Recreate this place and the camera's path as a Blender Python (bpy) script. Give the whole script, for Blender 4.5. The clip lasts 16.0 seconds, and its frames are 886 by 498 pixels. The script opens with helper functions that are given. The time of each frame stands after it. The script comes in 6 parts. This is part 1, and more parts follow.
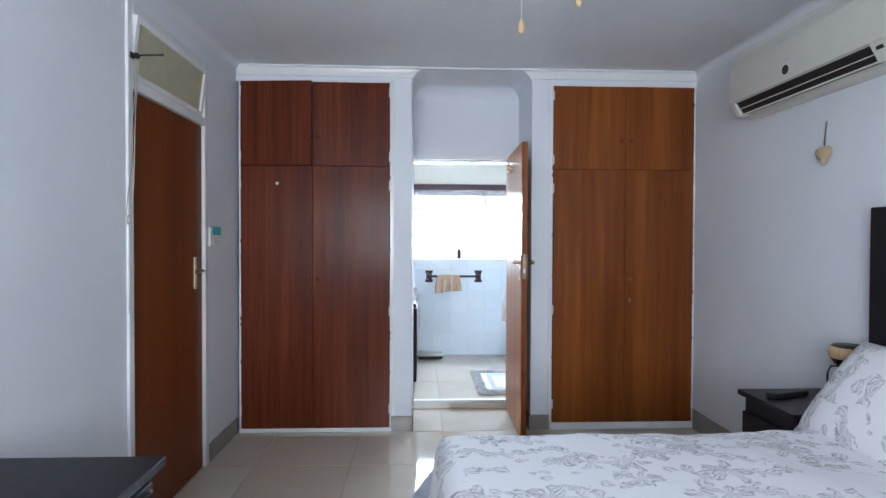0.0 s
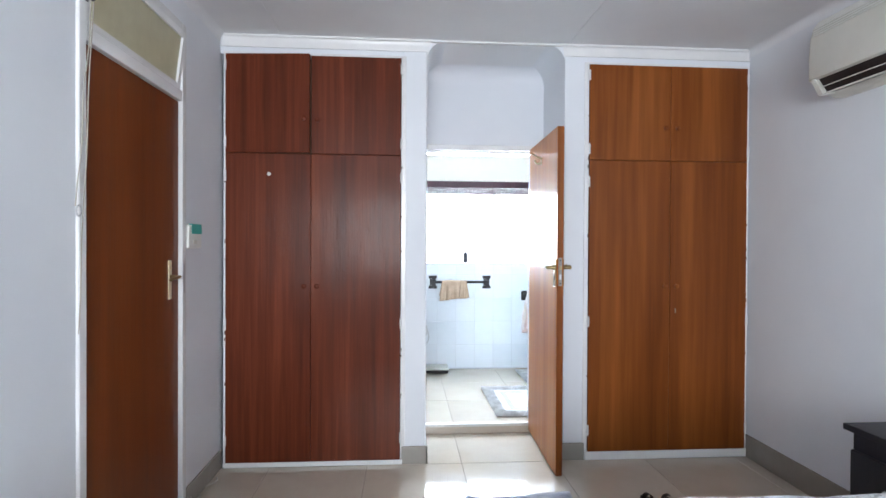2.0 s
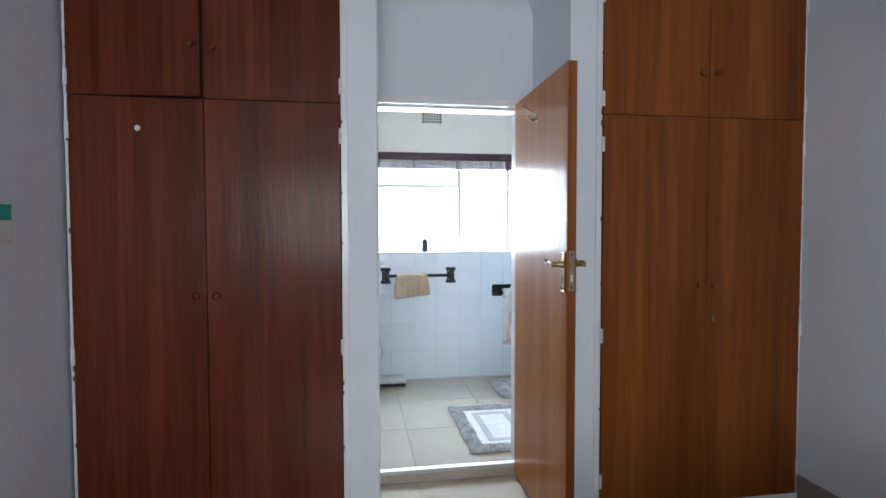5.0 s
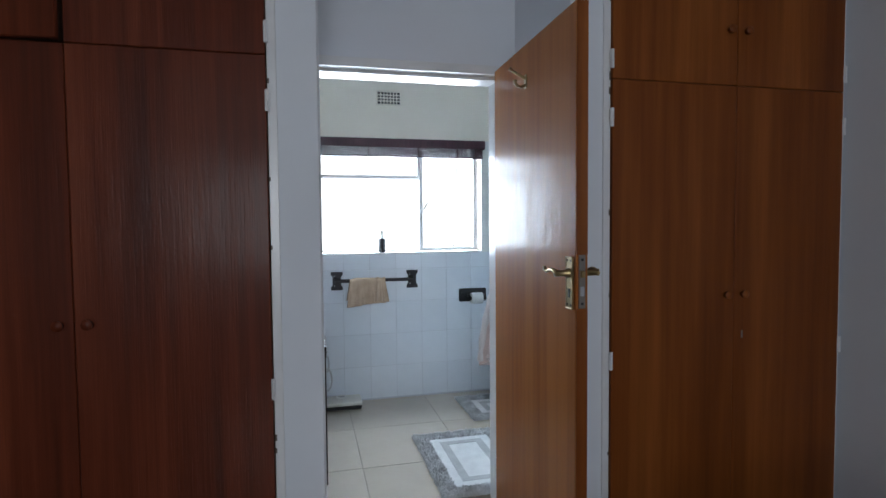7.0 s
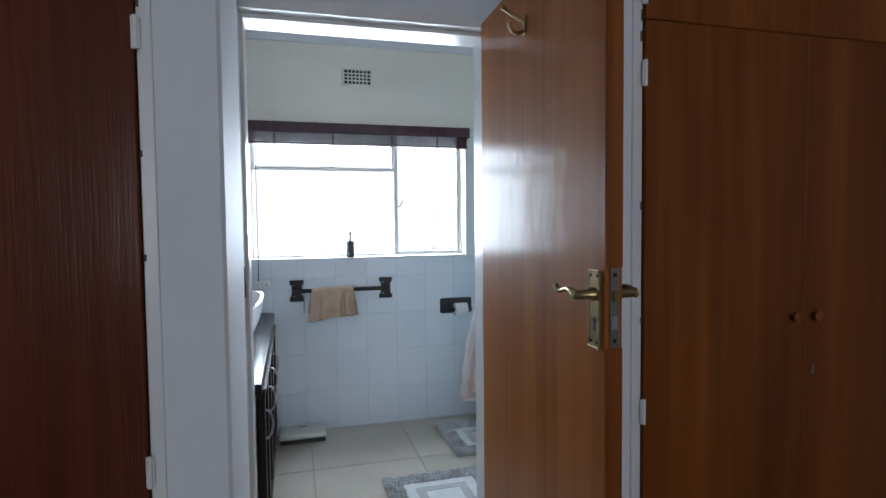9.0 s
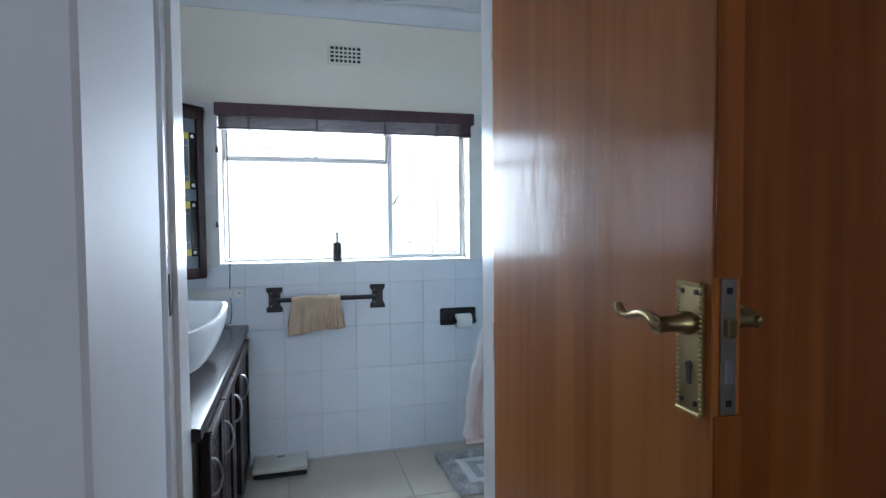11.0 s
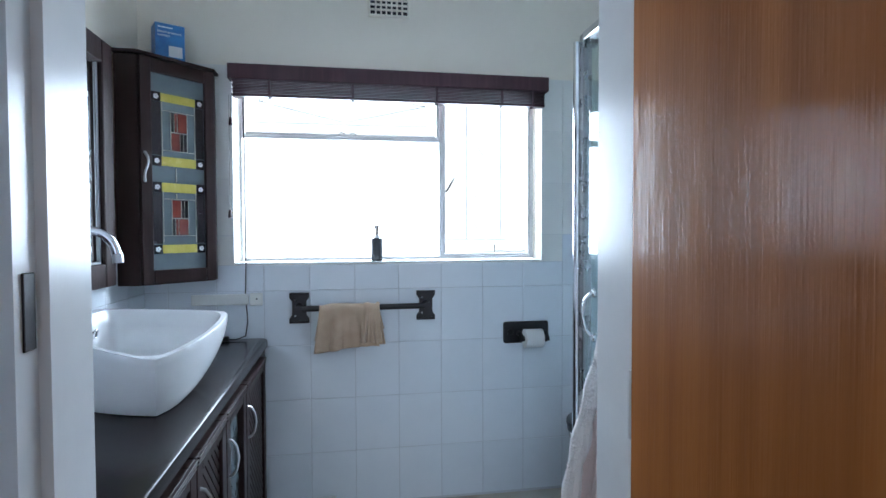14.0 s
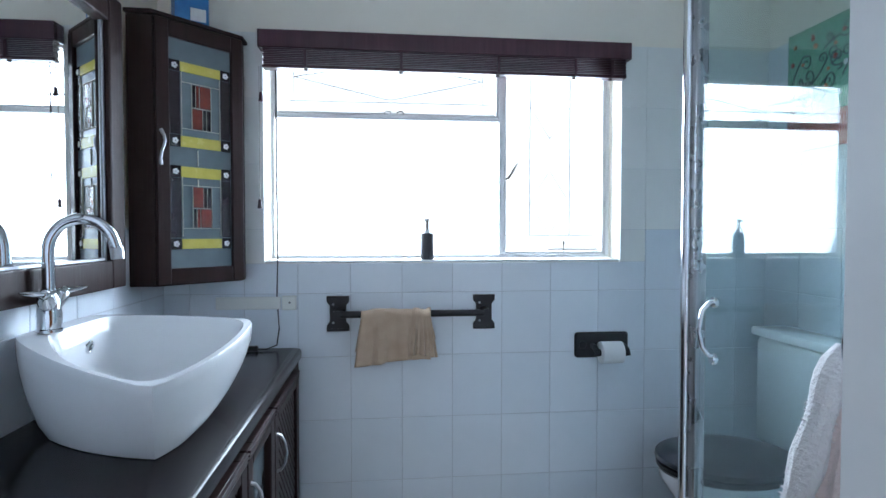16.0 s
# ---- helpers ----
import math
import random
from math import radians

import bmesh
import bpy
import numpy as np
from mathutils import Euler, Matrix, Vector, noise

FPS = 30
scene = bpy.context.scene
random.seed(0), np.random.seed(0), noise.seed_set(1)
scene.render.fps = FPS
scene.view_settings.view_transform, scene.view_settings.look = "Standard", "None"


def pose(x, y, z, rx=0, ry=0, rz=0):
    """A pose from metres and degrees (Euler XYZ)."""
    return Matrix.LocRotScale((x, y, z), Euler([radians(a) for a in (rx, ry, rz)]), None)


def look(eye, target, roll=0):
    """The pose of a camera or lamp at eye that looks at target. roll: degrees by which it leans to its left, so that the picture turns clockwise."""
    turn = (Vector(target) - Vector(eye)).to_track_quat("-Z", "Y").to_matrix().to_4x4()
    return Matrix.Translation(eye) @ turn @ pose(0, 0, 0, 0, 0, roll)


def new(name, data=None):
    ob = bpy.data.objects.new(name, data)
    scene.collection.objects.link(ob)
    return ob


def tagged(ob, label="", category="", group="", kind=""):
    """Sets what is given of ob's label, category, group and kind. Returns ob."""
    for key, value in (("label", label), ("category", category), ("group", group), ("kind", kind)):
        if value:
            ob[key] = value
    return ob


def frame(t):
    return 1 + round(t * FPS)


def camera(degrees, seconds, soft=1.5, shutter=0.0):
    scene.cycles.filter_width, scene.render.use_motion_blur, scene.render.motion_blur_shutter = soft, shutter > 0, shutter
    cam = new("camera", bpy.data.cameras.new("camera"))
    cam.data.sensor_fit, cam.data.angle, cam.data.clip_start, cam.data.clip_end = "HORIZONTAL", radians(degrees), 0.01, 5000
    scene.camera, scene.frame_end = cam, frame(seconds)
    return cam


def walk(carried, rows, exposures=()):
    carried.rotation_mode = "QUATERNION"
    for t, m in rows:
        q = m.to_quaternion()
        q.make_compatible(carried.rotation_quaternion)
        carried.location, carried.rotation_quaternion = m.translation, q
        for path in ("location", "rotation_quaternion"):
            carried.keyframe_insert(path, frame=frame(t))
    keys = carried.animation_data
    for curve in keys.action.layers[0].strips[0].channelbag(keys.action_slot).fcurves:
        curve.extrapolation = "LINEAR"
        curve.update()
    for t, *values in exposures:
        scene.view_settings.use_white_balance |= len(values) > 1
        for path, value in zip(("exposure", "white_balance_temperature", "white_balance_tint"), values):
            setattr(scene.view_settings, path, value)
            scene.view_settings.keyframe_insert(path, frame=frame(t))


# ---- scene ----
cam = camera(77.5, 16.0)
# seconds, eye, point looked at, roll
ROWS = [
    (0.0, (0.008, -0.007, 1.36), (0.091, 1.991, 1.326), 0.2),
    (0.5, (-0.055, 0.123, 1.349), (0.036, 2.12, 1.32), 0.3),
    (1.0, (-0.102, 0.266, 1.34), (-0.003, 2.263, 1.315), 0.3),
    (1.5, (-0.165, 0.425, 1.343), (-0.045, 2.422, 1.323), 0.2),
    (2.0, (-0.197, 0.57, 1.337), (-0.055, 2.565, 1.319), 0.3),
    (2.5, (-0.196, 0.738, 1.339), (-0.037, 2.732, 1.324), 0.3),
    (3.0, (-0.178, 0.905, 1.341), (0.003, 2.897, 1.323), 0.2),
    (3.5, (-0.176, 1.052, 1.329), (0.034, 3.041, 1.294), 0.2),
    (4.0, (-0.187, 1.236, 1.345), (0.06, 3.22, 1.289), 0.1),
    (6.5, (-0.116, 2.091, 1.363), (0.323, 4.04, 1.269), -0.4),
    (7.0, (-0.103, 2.223, 1.362), (0.377, 4.163, 1.268), -0.5),
    (7.5, (-0.053, 2.372, 1.362), (0.452, 4.305, 1.267), -0.5),
    (8.0, (0.011, 2.514, 1.363), (0.526, 4.444, 1.27), -0.5),
    (8.5, (0.05, 2.645, 1.354), (0.575, 4.573, 1.262), -0.6),
    (9.0, (0.086, 2.781, 1.353), (0.616, 4.707, 1.262), -0.6),
    (11.5, (0.254, 3.338, 1.314), (0.769, 5.267, 1.242), -0.4),
    (12.0, (0.288, 3.448, 1.307), (0.772, 5.388, 1.234), -0.4),
    (12.5, (0.312, 3.55, 1.3), (0.758, 5.498, 1.23), -0.3),
    (13.0, (0.311, 3.655, 1.288), (0.731, 5.609, 1.222), -0.2),
    (13.5, (0.329, 3.779, 1.271), (0.71, 5.741, 1.212), -0.3),
    (14.0, (0.333, 3.878, 1.27), (0.672, 5.848, 1.211), -0.2),
    (14.5, (0.338, 3.966, 1.266), (0.633, 5.943, 1.206), -0.2),
    (15.0, (0.325, 4.068, 1.254), (0.589, 6.05, 1.198), -0.2),
    (15.5, (0.304, 4.175, 1.244), (0.543, 6.16, 1.187), -0.1),
    (16.0, (0.291, 4.262, 1.245), (0.505, 6.249, 1.188), 0.0),
]
EXPOSURES = [(0.0, -0.32, 6200, 10), (0.5, -0.42, 6200, 10), (1.0, -0.2, 6350, 10), (2.0, 0.2, 6550, 10), (3.0, 0.22, 6750, 10), (4.2, -0.18, 6600, 10), (6.3, -1.4, 6400, 10), (7.2, -1.5, 6400, 10), (8.0, -1.66, 6400, 10), (9.0, -1.68, 6400, 10), (12.0, -1.56, 6050, 10), (14.0, -1.54, 6050, 10), (15.0, -1.68, 6050, 10), (16.0, -1.6, 6050, 10)]
walk(cam, [(t, look(eye, target, roll)) for t, eye, target, roll in ROWS], EXPOSURES)

# world and lights
world = bpy.data.worlds.new("world")
scene.world = world
world.use_nodes = True
wn, wl = world.node_tree.nodes, world.node_tree.links
sky = wn.new("ShaderNodeTexSky")
sky.sky_type, sky.sun_disc, sky.sun_elevation, sky.sun_rotation = "NISHITA", False, radians(48), radians(20)
wn["Background"].inputs["Strength"].default_value = 0.12
wl.new(sky.outputs["Color"], wn["Background"].inputs["Color"])


def area_lamp(name, m, sx, sy, power, colour):
    data = bpy.data.lights.new(name, "AREA")
    data.shape, data.size, data.size_y, data.energy, data.color = "RECTANGLE", sx, sy, power, colour
    ob = new(name, data)
    ob.matrix_world = m
    return ob


# daylight of the bathroom window and of the bedroom window behind the walker
area_lamp("bathroom_daylight", pose(0.55, 7.10, 1.72, -62, 0, 0), 2.6, 1.7, 800, (0.745, 0.865, 1.0))
area_lamp("bedroom_daylight", pose(-0.33, -1.98, 1.5, 90, 0, 0), 1.9, 1.25, 158, (0.885, 0.93, 0.985))

# ---- materials ----
def material(name):
    m = bpy.data.materials.new(name)
    m.use_nodes = True
    nt = m.node_tree
    return m, nt, nt.nodes["Principled BSDF"]


def node(nt, kind, **values):
    n = nt.nodes.new(kind)
    for key, value in values.items():
        n.inputs[key].default_value = value
    return n


def coords(nt, scale=(1, 1, 1), which="Object"):
    tc = nt.nodes.new("ShaderNodeTexCoord")
    mp = node(nt, "ShaderNodeMapping", Scale=scale)
    nt.links.new(tc.outputs[which], mp.inputs["Vector"])
    return mp.outputs["Vector"]


def ramp(nt, fac, stops):
    r = nt.nodes.new("ShaderNodeValToRGB")
    el = r.color_ramp.elements
    while len(el) < len(stops):
        el.new(0.5)
    for e, (p, c) in zip(el, stops):
        e.position, e.color = p, (*c, 1)
    nt.links.new(fac, r.inputs["Fac"])
    return r.outputs["Color"]


def bump(nt, bsdf, height, strength, distance=0.002):
    b = node(nt, "ShaderNodeBump", Strength=strength, Distance=distance)
    nt.links.new(height, b.inputs["Height"])
    nt.links.new(b.outputs["Normal"], bsdf.inputs["Normal"])
    nt.links.new(b.outputs["Normal"], bsdf.inputs["Coat Normal"])


def mottled(name, a, b, rough=0.6, scale=6.0, fine=120.0, relief=0.15, spread=0.1, metal=0.0, coat=0.0):
    """Two-scale variation between two near colours, with fine relief."""
    m, nt, s = material(name)
    v = coords(nt)
    big = node(nt, "ShaderNodeTexNoise", Scale=scale, Detail=4.0, Roughness=0.6)
    small = node(nt, "ShaderNodeTexNoise", Scale=fine, Detail=3.0)
    for n in (big, small):
        nt.links.new(v, n.inputs["Vector"])
    nt.links.new(ramp(nt, big.outputs["Fac"], [(0.3, a), (0.7, b)]), s.inputs["Base Color"])
    mr = node(nt, "ShaderNodeMapRange", **{"To Min": max(rough - spread, 0.02), "To Max": rough + spread})
    nt.links.new(big.outputs["Fac"], mr.inputs["Value"])
    nt.links.new(mr.outputs["Result"], s.inputs["Roughness"])
    s.inputs["Metallic"].default_value, s.inputs["Coat Weight"].default_value = metal, coat
    bump(nt, s, small.outputs["Fac"], relief)
    return m


def plaster(name, a, b):
    """Painted plaster: trowel waves and fine grain."""
    m, nt, s = material(name)
    v = coords(nt)
    big = node(nt, "ShaderNodeTexNoise", Scale=1.6, Detail=5.0, Roughness=0.55)
    wave = node(nt, "ShaderNodeTexNoise", Scale=9.0, Detail=3.0)
    fine = node(nt, "ShaderNodeTexNoise", Scale=160.0, Detail=2.0)
    for n in (big, wave, fine):
        nt.links.new(v, n.inputs["Vector"])
    nt.links.new(ramp(nt, big.outputs["Fac"], [(0.35, a), (0.65, b)]), s.inputs["Base Color"])
    add = node(nt, "ShaderNodeMath")
    add.operation = "MULTIPLY_ADD"
    nt.links.new(fine.outputs["Fac"], add.inputs[0])
    add.inputs[1].default_value = 0.12
    nt.links.new(wave.outputs["Fac"], add.inputs[2])
    s.inputs["Roughness"].default_value = 0.62
    bump(nt, s, add.outputs["Value"], 0.25, 0.006)
    return m


def wood(name, dark, mid, light, rough=0.35, coat=0.25, figure=1.0, grain=1.0, spec=0.3, relief=0.28, waves=2.0, fibre=1.0, dapple=0.0, coat_rough=0.2, ribbon=0.5, contrast=0.2):
    """Varnished veneer with upright grain, broad figure, fine pores and uneven gloss."""
    m, nt, s = material(name)
    info = nt.nodes.new("ShaderNodeObjectInfo")
    tc = nt.nodes.new("ShaderNodeTexCoord")
    off = node(nt, "ShaderNodeVectorMath")
    off.operation = "MULTIPLY_ADD"
    nt.links.new(info.outputs["Random"], off.inputs[0])
    off.inputs[1].default_value = (7.0, 3.0, 5.0)
    nt.links.new(tc.outputs["Object"], off.inputs[2])

    def stretched(sx, sz, detail, distortion=0.0):
        mp = node(nt, "ShaderNodeMapping", Scale=(sx, sx, sz))
        nt.links.new(off.outputs["Vector"], mp.inputs["Vector"])
        n = node(nt, "ShaderNodeTexNoise", Scale=1.0, Detail=detail, Roughness=0.6, Distortion=distortion)
        nt.links.new(mp.outputs["Vector"], n.inputs["Vector"])
        return n.outputs["Fac"]

    broad, stripe, pores = stretched(9 * figure, 0.5 * figure, 3.0, 0.6), stretched(60 * grain, 0.9, 4.0, 0.3), stretched(260, 6.0, 2.0)
    mix = node(nt, "ShaderNodeMix", Factor=ribbon)
    nt.links.new(broad, mix.inputs[2])
    nt.links.new(stripe, mix.inputs[3])
    nt.links.new(ramp(nt, mix.outputs[0], [(0.5 - contrast, dark), (0.5, mid), (0.5 + contrast, light)]), s.inputs["Base Color"])
    mr = node(nt, "ShaderNodeMapRange", **{"To Min": rough - 0.08, "To Max": rough + 0.12})
    nt.links.new(stripe, mr.inputs["Value"])
    nt.links.new(mr.outputs["Result"], s.inputs["Roughness"])
    s.inputs["Coat Weight"].default_value, s.inputs["Coat Roughness"].default_value = coat, coat_rough
    s.inputs["Specular IOR Level"].default_value = spec
    add = node(nt, "ShaderNodeMath")
    add.operation = "ADD"
    nt.links.new(stripe, add.inputs[0])
    nt.links.new(pores, add.inputs[1])
    ripple = node(nt, "ShaderNodeMath")
    ripple.operation = "MULTIPLY_ADD"
    nt.links.new(stretched(5, 1.6, 2.0), ripple.inputs[0])
    soften = node(nt, "ShaderNodeMath")
    soften.operation = "MULTIPLY"
    soften.inputs[1].default_value = fibre
    nt.links.new(add.outputs["Value"], soften.inputs[0])
    ripple.inputs[1].default_value = waves
    nt.links.new(soften.outputs["Value"], ripple.inputs[2])
    brushed = node(nt, "ShaderNodeMath")
    brushed.operation = "MULTIPLY_ADD"
    nt.links.new(stretched(34, 13, 3.0), brushed.inputs[0])
    brushed.inputs[1].default_value = dapple
    nt.links.new(ripple.outputs["Value"], brushed.inputs[2])
    bump(nt, s, brushed.outputs["Value"], relief, 0.002)
    return m


def tile_material(name, a, b, rough, relief=0.05, coat=0.0):
    """Glazed tile: each piece a little different, slight waviness, faint smears."""
    m, nt, s = material(name)
    info = nt.nodes.new("ShaderNodeObjectInfo")
    v = coords(nt, which="Object")
    n = node(nt, "ShaderNodeTexNoise", Scale=5.0, Detail=5.0, Roughness=0.65)
    nt.links.new(v, n.inputs["Vector"])
    mix = node(nt, "ShaderNodeMix", Factor=0.35)
    nt.links.new(n.outputs["Fac"], mix.inputs[2])
    nt.links.new(info.outputs["Random"], mix.inputs[3])
    nt.links.new(ramp(nt, mix.outputs[0], [(0.25, a), (0.75, b)]), s.inputs["Base Color"])
    mr = node(nt, "ShaderNodeMapRange", **{"To Min": rough * 0.6, "To Max": rough * 1.5})
    nt.links.new(n.outputs["Fac"], mr.inputs["Value"])
    nt.links.new(mr.outputs["Result"], s.inputs["Roughness"])
    s.inputs["Coat Weight"].default_value = coat
    bump(nt, s, n.outputs["Fac"], relief, 0.004)
    return m


def plain(name, colour, rough=0.5, metal=0.0, coat=0.0):
    return mottled(name, tuple(c * 0.92 for c in colour), tuple(min(c * 1.06, 1) for c in colour), rough, 9.0, 200.0, 0.06, 0.06, metal, coat)


def glass_material(name, tint, rough=0.0, relief=0.0, gloss=0.5):
    """A clear or patterned pane: lets the view and the light through and reflects by its angle."""
    m, nt, s = material(name)
    nt.nodes.remove(s)
    out = nt.nodes["Material Output"]
    clear = node(nt, "ShaderNodeBsdfTransparent", Color=(*tint, 1))
    shine = node(nt, "ShaderNodeBsdfGlossy", Roughness=rough)
    edge = node(nt, "ShaderNodeLayerWeight", Blend=0.5)
    power = node(nt, "ShaderNodeMath")
    power.operation = "POWER"
    power.inputs[1].default_value = 4.0
    nt.links.new(edge.outputs["Facing"], power.inputs[0])
    mul = node(nt, "ShaderNodeMath")
    mul.operation, mul.use_clamp = "MULTIPLY_ADD", True
    mul.inputs[1].default_value, mul.inputs[2].default_value = gloss, 0.04
    nt.links.new(power.outputs["Value"], mul.inputs[0])
    mix = nt.nodes.new("ShaderNodeMixShader")
    nt.links.new(mul.outputs["Value"], mix.inputs["Fac"])
    nt.links.new(clear.outputs["BSDF"], mix.inputs[1])
    nt.links.new(shine.outputs["BSDF"], mix.inputs[2])
    nt.links.new(mix.outputs["Shader"], out.inputs["Surface"])
    return m


def cloth(name, a, b, scale=380.0, relief=0.4, rough=0.9):
    m, nt, s = material(name)
    v = coords(nt)
    weave = node(nt, "ShaderNodeTexNoise", Scale=scale, Detail=2.0)
    big = node(nt, "ShaderNodeTexNoise", Scale=14.0, Detail=4.0)
    for n in (weave, big):
        nt.links.new(v, n.inputs["Vector"])
    nt.links.new(ramp(nt, big.outputs["Fac"], [(0.3, a), (0.7, b)]), s.inputs["Base Color"])
    s.inputs["Roughness"].default_value = rough
    s.inputs["Sheen Weight"].default_value = 0.25
    bump(nt, s, weave.outputs["Fac"], relief, 0.003)
    return m


def floral_cloth(name):
    """White cotton printed with loose grey flowers and leaves."""
    m, nt, s = material(name)
    v = coords(nt)
    wob = node(nt, "ShaderNodeTexNoise", Scale=16.0, Detail=3.0)
    nt.links.new(v, wob.inputs["Vector"])
    warp = node(nt, "ShaderNodeVectorMath")
    warp.operation = "MULTIPLY_ADD"
    nt.links.new(wob.outputs["Color"], warp.inputs[0])
    warp.inputs[1].default_value = (0.07, 0.07, 0.07)
    nt.links.new(v, warp.inputs[2])

    def math_node(op, a, b=None):
        n = nt.nodes.new("ShaderNodeMath")
        n.operation = op
        for i, x in enumerate((a, b)):
            if x is None:
                continue
            if isinstance(x, (int, float)):
                n.inputs[i].default_value = x
            else:
                nt.links.new(x, n.inputs[i])
        return n.outputs["Value"]

    def flowers(scale, petals, reach):
        flat = node(nt, "ShaderNodeMapping", Scale=(scale, scale, scale * 0.5))
        nt.links.new(warp.outputs["Vector"], flat.inputs["Vector"])
        vo = node(nt, "ShaderNodeTexVoronoi", Scale=1.0)
        nt.links.new(flat.outputs["Vector"], vo.inputs["Vector"])
        d = nt.nodes.new("ShaderNodeVectorMath")
        d.operation = "SUBTRACT"
        nt.links.new(flat.outputs["Vector"], d.inputs[0])
        nt.links.new(vo.outputs["Position"], d.inputs[1])
        sep = nt.nodes.new("ShaderNodeSeparateXYZ")
        nt.links.new(d.outputs["Vector"], sep.inputs["Vector"])
        angle = math_node("ARCTAN2", sep.outputs["Y"], sep.outputs["X"])
        lobe = math_node("ABSOLUTE", math_node("COSINE", math_node("MULTIPLY", angle, petals)))
        edge = math_node("MULTIPLY", math_node("ADD", lobe, 0.25), reach)
        inside = math_node("SUBTRACT", edge, vo.outputs["Distance"])
        fill = math_node("GREATER_THAN", inside, 0.0)
        rim = math_node("LESS_THAN", math_node("ABSOLUTE", inside), 0.035)
        veins = math_node("GREATER_THAN", math_node("SINE", math_node("MULTIPLY", angle, petals * 8.0)), 0.35)
        return math_node("ADD", math_node("MULTIPLY", fill, math_node("ADD", math_node("MULTIPLY", veins, 0.45), 0.10)), math_node("MULTIPLY", rim, 0.34))

    ink = math_node("MAXIMUM", flowers(6.2, 2.5, 0.42), flowers(10.5, 1.0, 0.42))
    patch = node(nt, "ShaderNodeTexNoise", Scale=5.0, Detail=2.0)
    nt.links.new(v, patch.inputs["Vector"])
    ink = math_node("MULTIPLY", ink, math_node("MULTIPLY", math_node("GREATER_THAN", patch.outputs["Fac"], 0.42), math_node("ADD", math_node("MULTIPLY", wob.outputs["Fac"], 1.3), 0.25)))
    nt.links.new(ramp(nt, ink, [(0.0, (0.78, 0.79, 0.82)), (0.9, (0.27, 0.27, 0.30))]), s.inputs["Base Color"])
    weave = node(nt, "ShaderNodeTexNoise", Scale=420.0)
    nt.links.new(v, weave.inputs["Vector"])
    s.inputs["Roughness"].default_value = 0.85
    bump(nt, s, weave.outputs["Fac"], 0.25, 0.002)
    return m


WALL = plaster("wall_paint", (0.70, 0.73, 0.78), (0.74, 0.77, 0.81))
BATH_WALL = plaster("bathroom_wall_paint", (0.84, 0.785, 0.68), (0.88, 0.83, 0.725))
CEILING = plaster("ceiling_paint", (0.72, 0.74, 0.77), (0.77, 0.79, 0.81))
GLOSS_WHITE = mottled("white_gloss_paint", (0.72, 0.73, 0.74), (0.80, 0.80, 0.80), 0.25, 5.0, 40.0, 0.07, 0.03)
HALL = plaster("hall_paint", (0.62, 0.55, 0.36), (0.68, 0.61, 0.42))
MAHOGANY = wood("mahogany_veneer", (0.060, 0.0118, 0.0050), (0.112, 0.0230, 0.0088), (0.185, 0.044, 0.0175), 0.42, 0.16, 0.7, 0.5, 0.10, 0.42, 4.0, 0.6, 0.4, coat_rough=0.17, ribbon=0.50, contrast=0.19)
TEAK = wood("orange_brown_veneer", (0.125, 0.032, 0.0058), (0.190, 0.052, 0.0094), (0.275, 0.086, 0.0170), 0.42, 0.12, 0.55, 0.45, 0.14, 0.35, coat_rough=0.24, ribbon=0.36, contrast=0.165)
DOOR_WOOD = wood("varnished_door_veneer", (0.215, 0.066, 0.014), (0.30, 0.097, 0.021), (0.40, 0.140, 0.034), 0.50, 0.30, 0.42, 0.55, 0.06, 0.40, 2.5, 0.45, 0.9, coat_rough=0.12, ribbon=0.35, contrast=0.13)
HALL_DOOR_WOOD = wood("red_brown_door_veneer", (0.11, 0.023, 0.0048), (0.155, 0.036, 0.0072), (0.20, 0.051, 0.0108), 0.42, 0.05, 0.5, 0.4, 0.2)
ESPRESSO = wood("espresso_stained_wood", (0.016, 0.007, 0.0065), (0.024, 0.011, 0.010), (0.036, 0.016, 0.0155), 0.38, 0.06, 1.0, 0.7, 0.2)
BLACK_WOOD = wood("black_stained_wood", (0.005, 0.005, 0.008), (0.008, 0.008, 0.0125), (0.014, 0.014, 0.020), 0.36, 0.10, 1.2, spec=0.2)
FLOOR_TILE = tile_material("floor_tile_glaze", (0.50, 0.445, 0.37), (0.57, 0.515, 0.435), 0.06, 0.02)
FLOOR_TILE.node_tree.nodes["Principled BSDF"].inputs["Specular IOR Level"].default_value = 0.9
SKIRT_TILE = tile_material("skirting_tile_glaze", (0.25, 0.235, 0.21), (0.31, 0.295, 0.27), 0.2, 0.03)
GROUT = plain("grey_grout", (0.33, 0.30, 0.26), 0.85)
WALL_TILE = tile_material("wall_tile_glaze", (0.70, 0.745, 0.80), (0.77, 0.81, 0.86), 0.14, 0.06)
WALL_GROUT = plain("pale_grout", (0.56, 0.58, 0.61), 0.9)
STEEL_WHITE = mottled("white_window_paint", (0.84, 0.84, 0.84), (0.88, 0.88, 0.88), 0.35, 15.0, 90.0, 0.2)
BRASS = plain("aged_brass", (0.36, 0.27, 0.13), 0.3, 1.0)
DULL_STEEL = plain("dull_steel", (0.24, 0.215, 0.19), 0.42, 1.0)
CHROME = mottled("chrome", (0.70, 0.71, 0.73), (0.76, 0.77, 0.79), 0.10, 6.0, 60.0, 0.01, 0.03, 1.0)
SATIN = plain("satin_nickel", (0.50, 0.51, 0.53), 0.3, 1.0)
IRON = plain("dark_bronze_iron", (0.018, 0.017, 0.020), 0.38, 0.4)
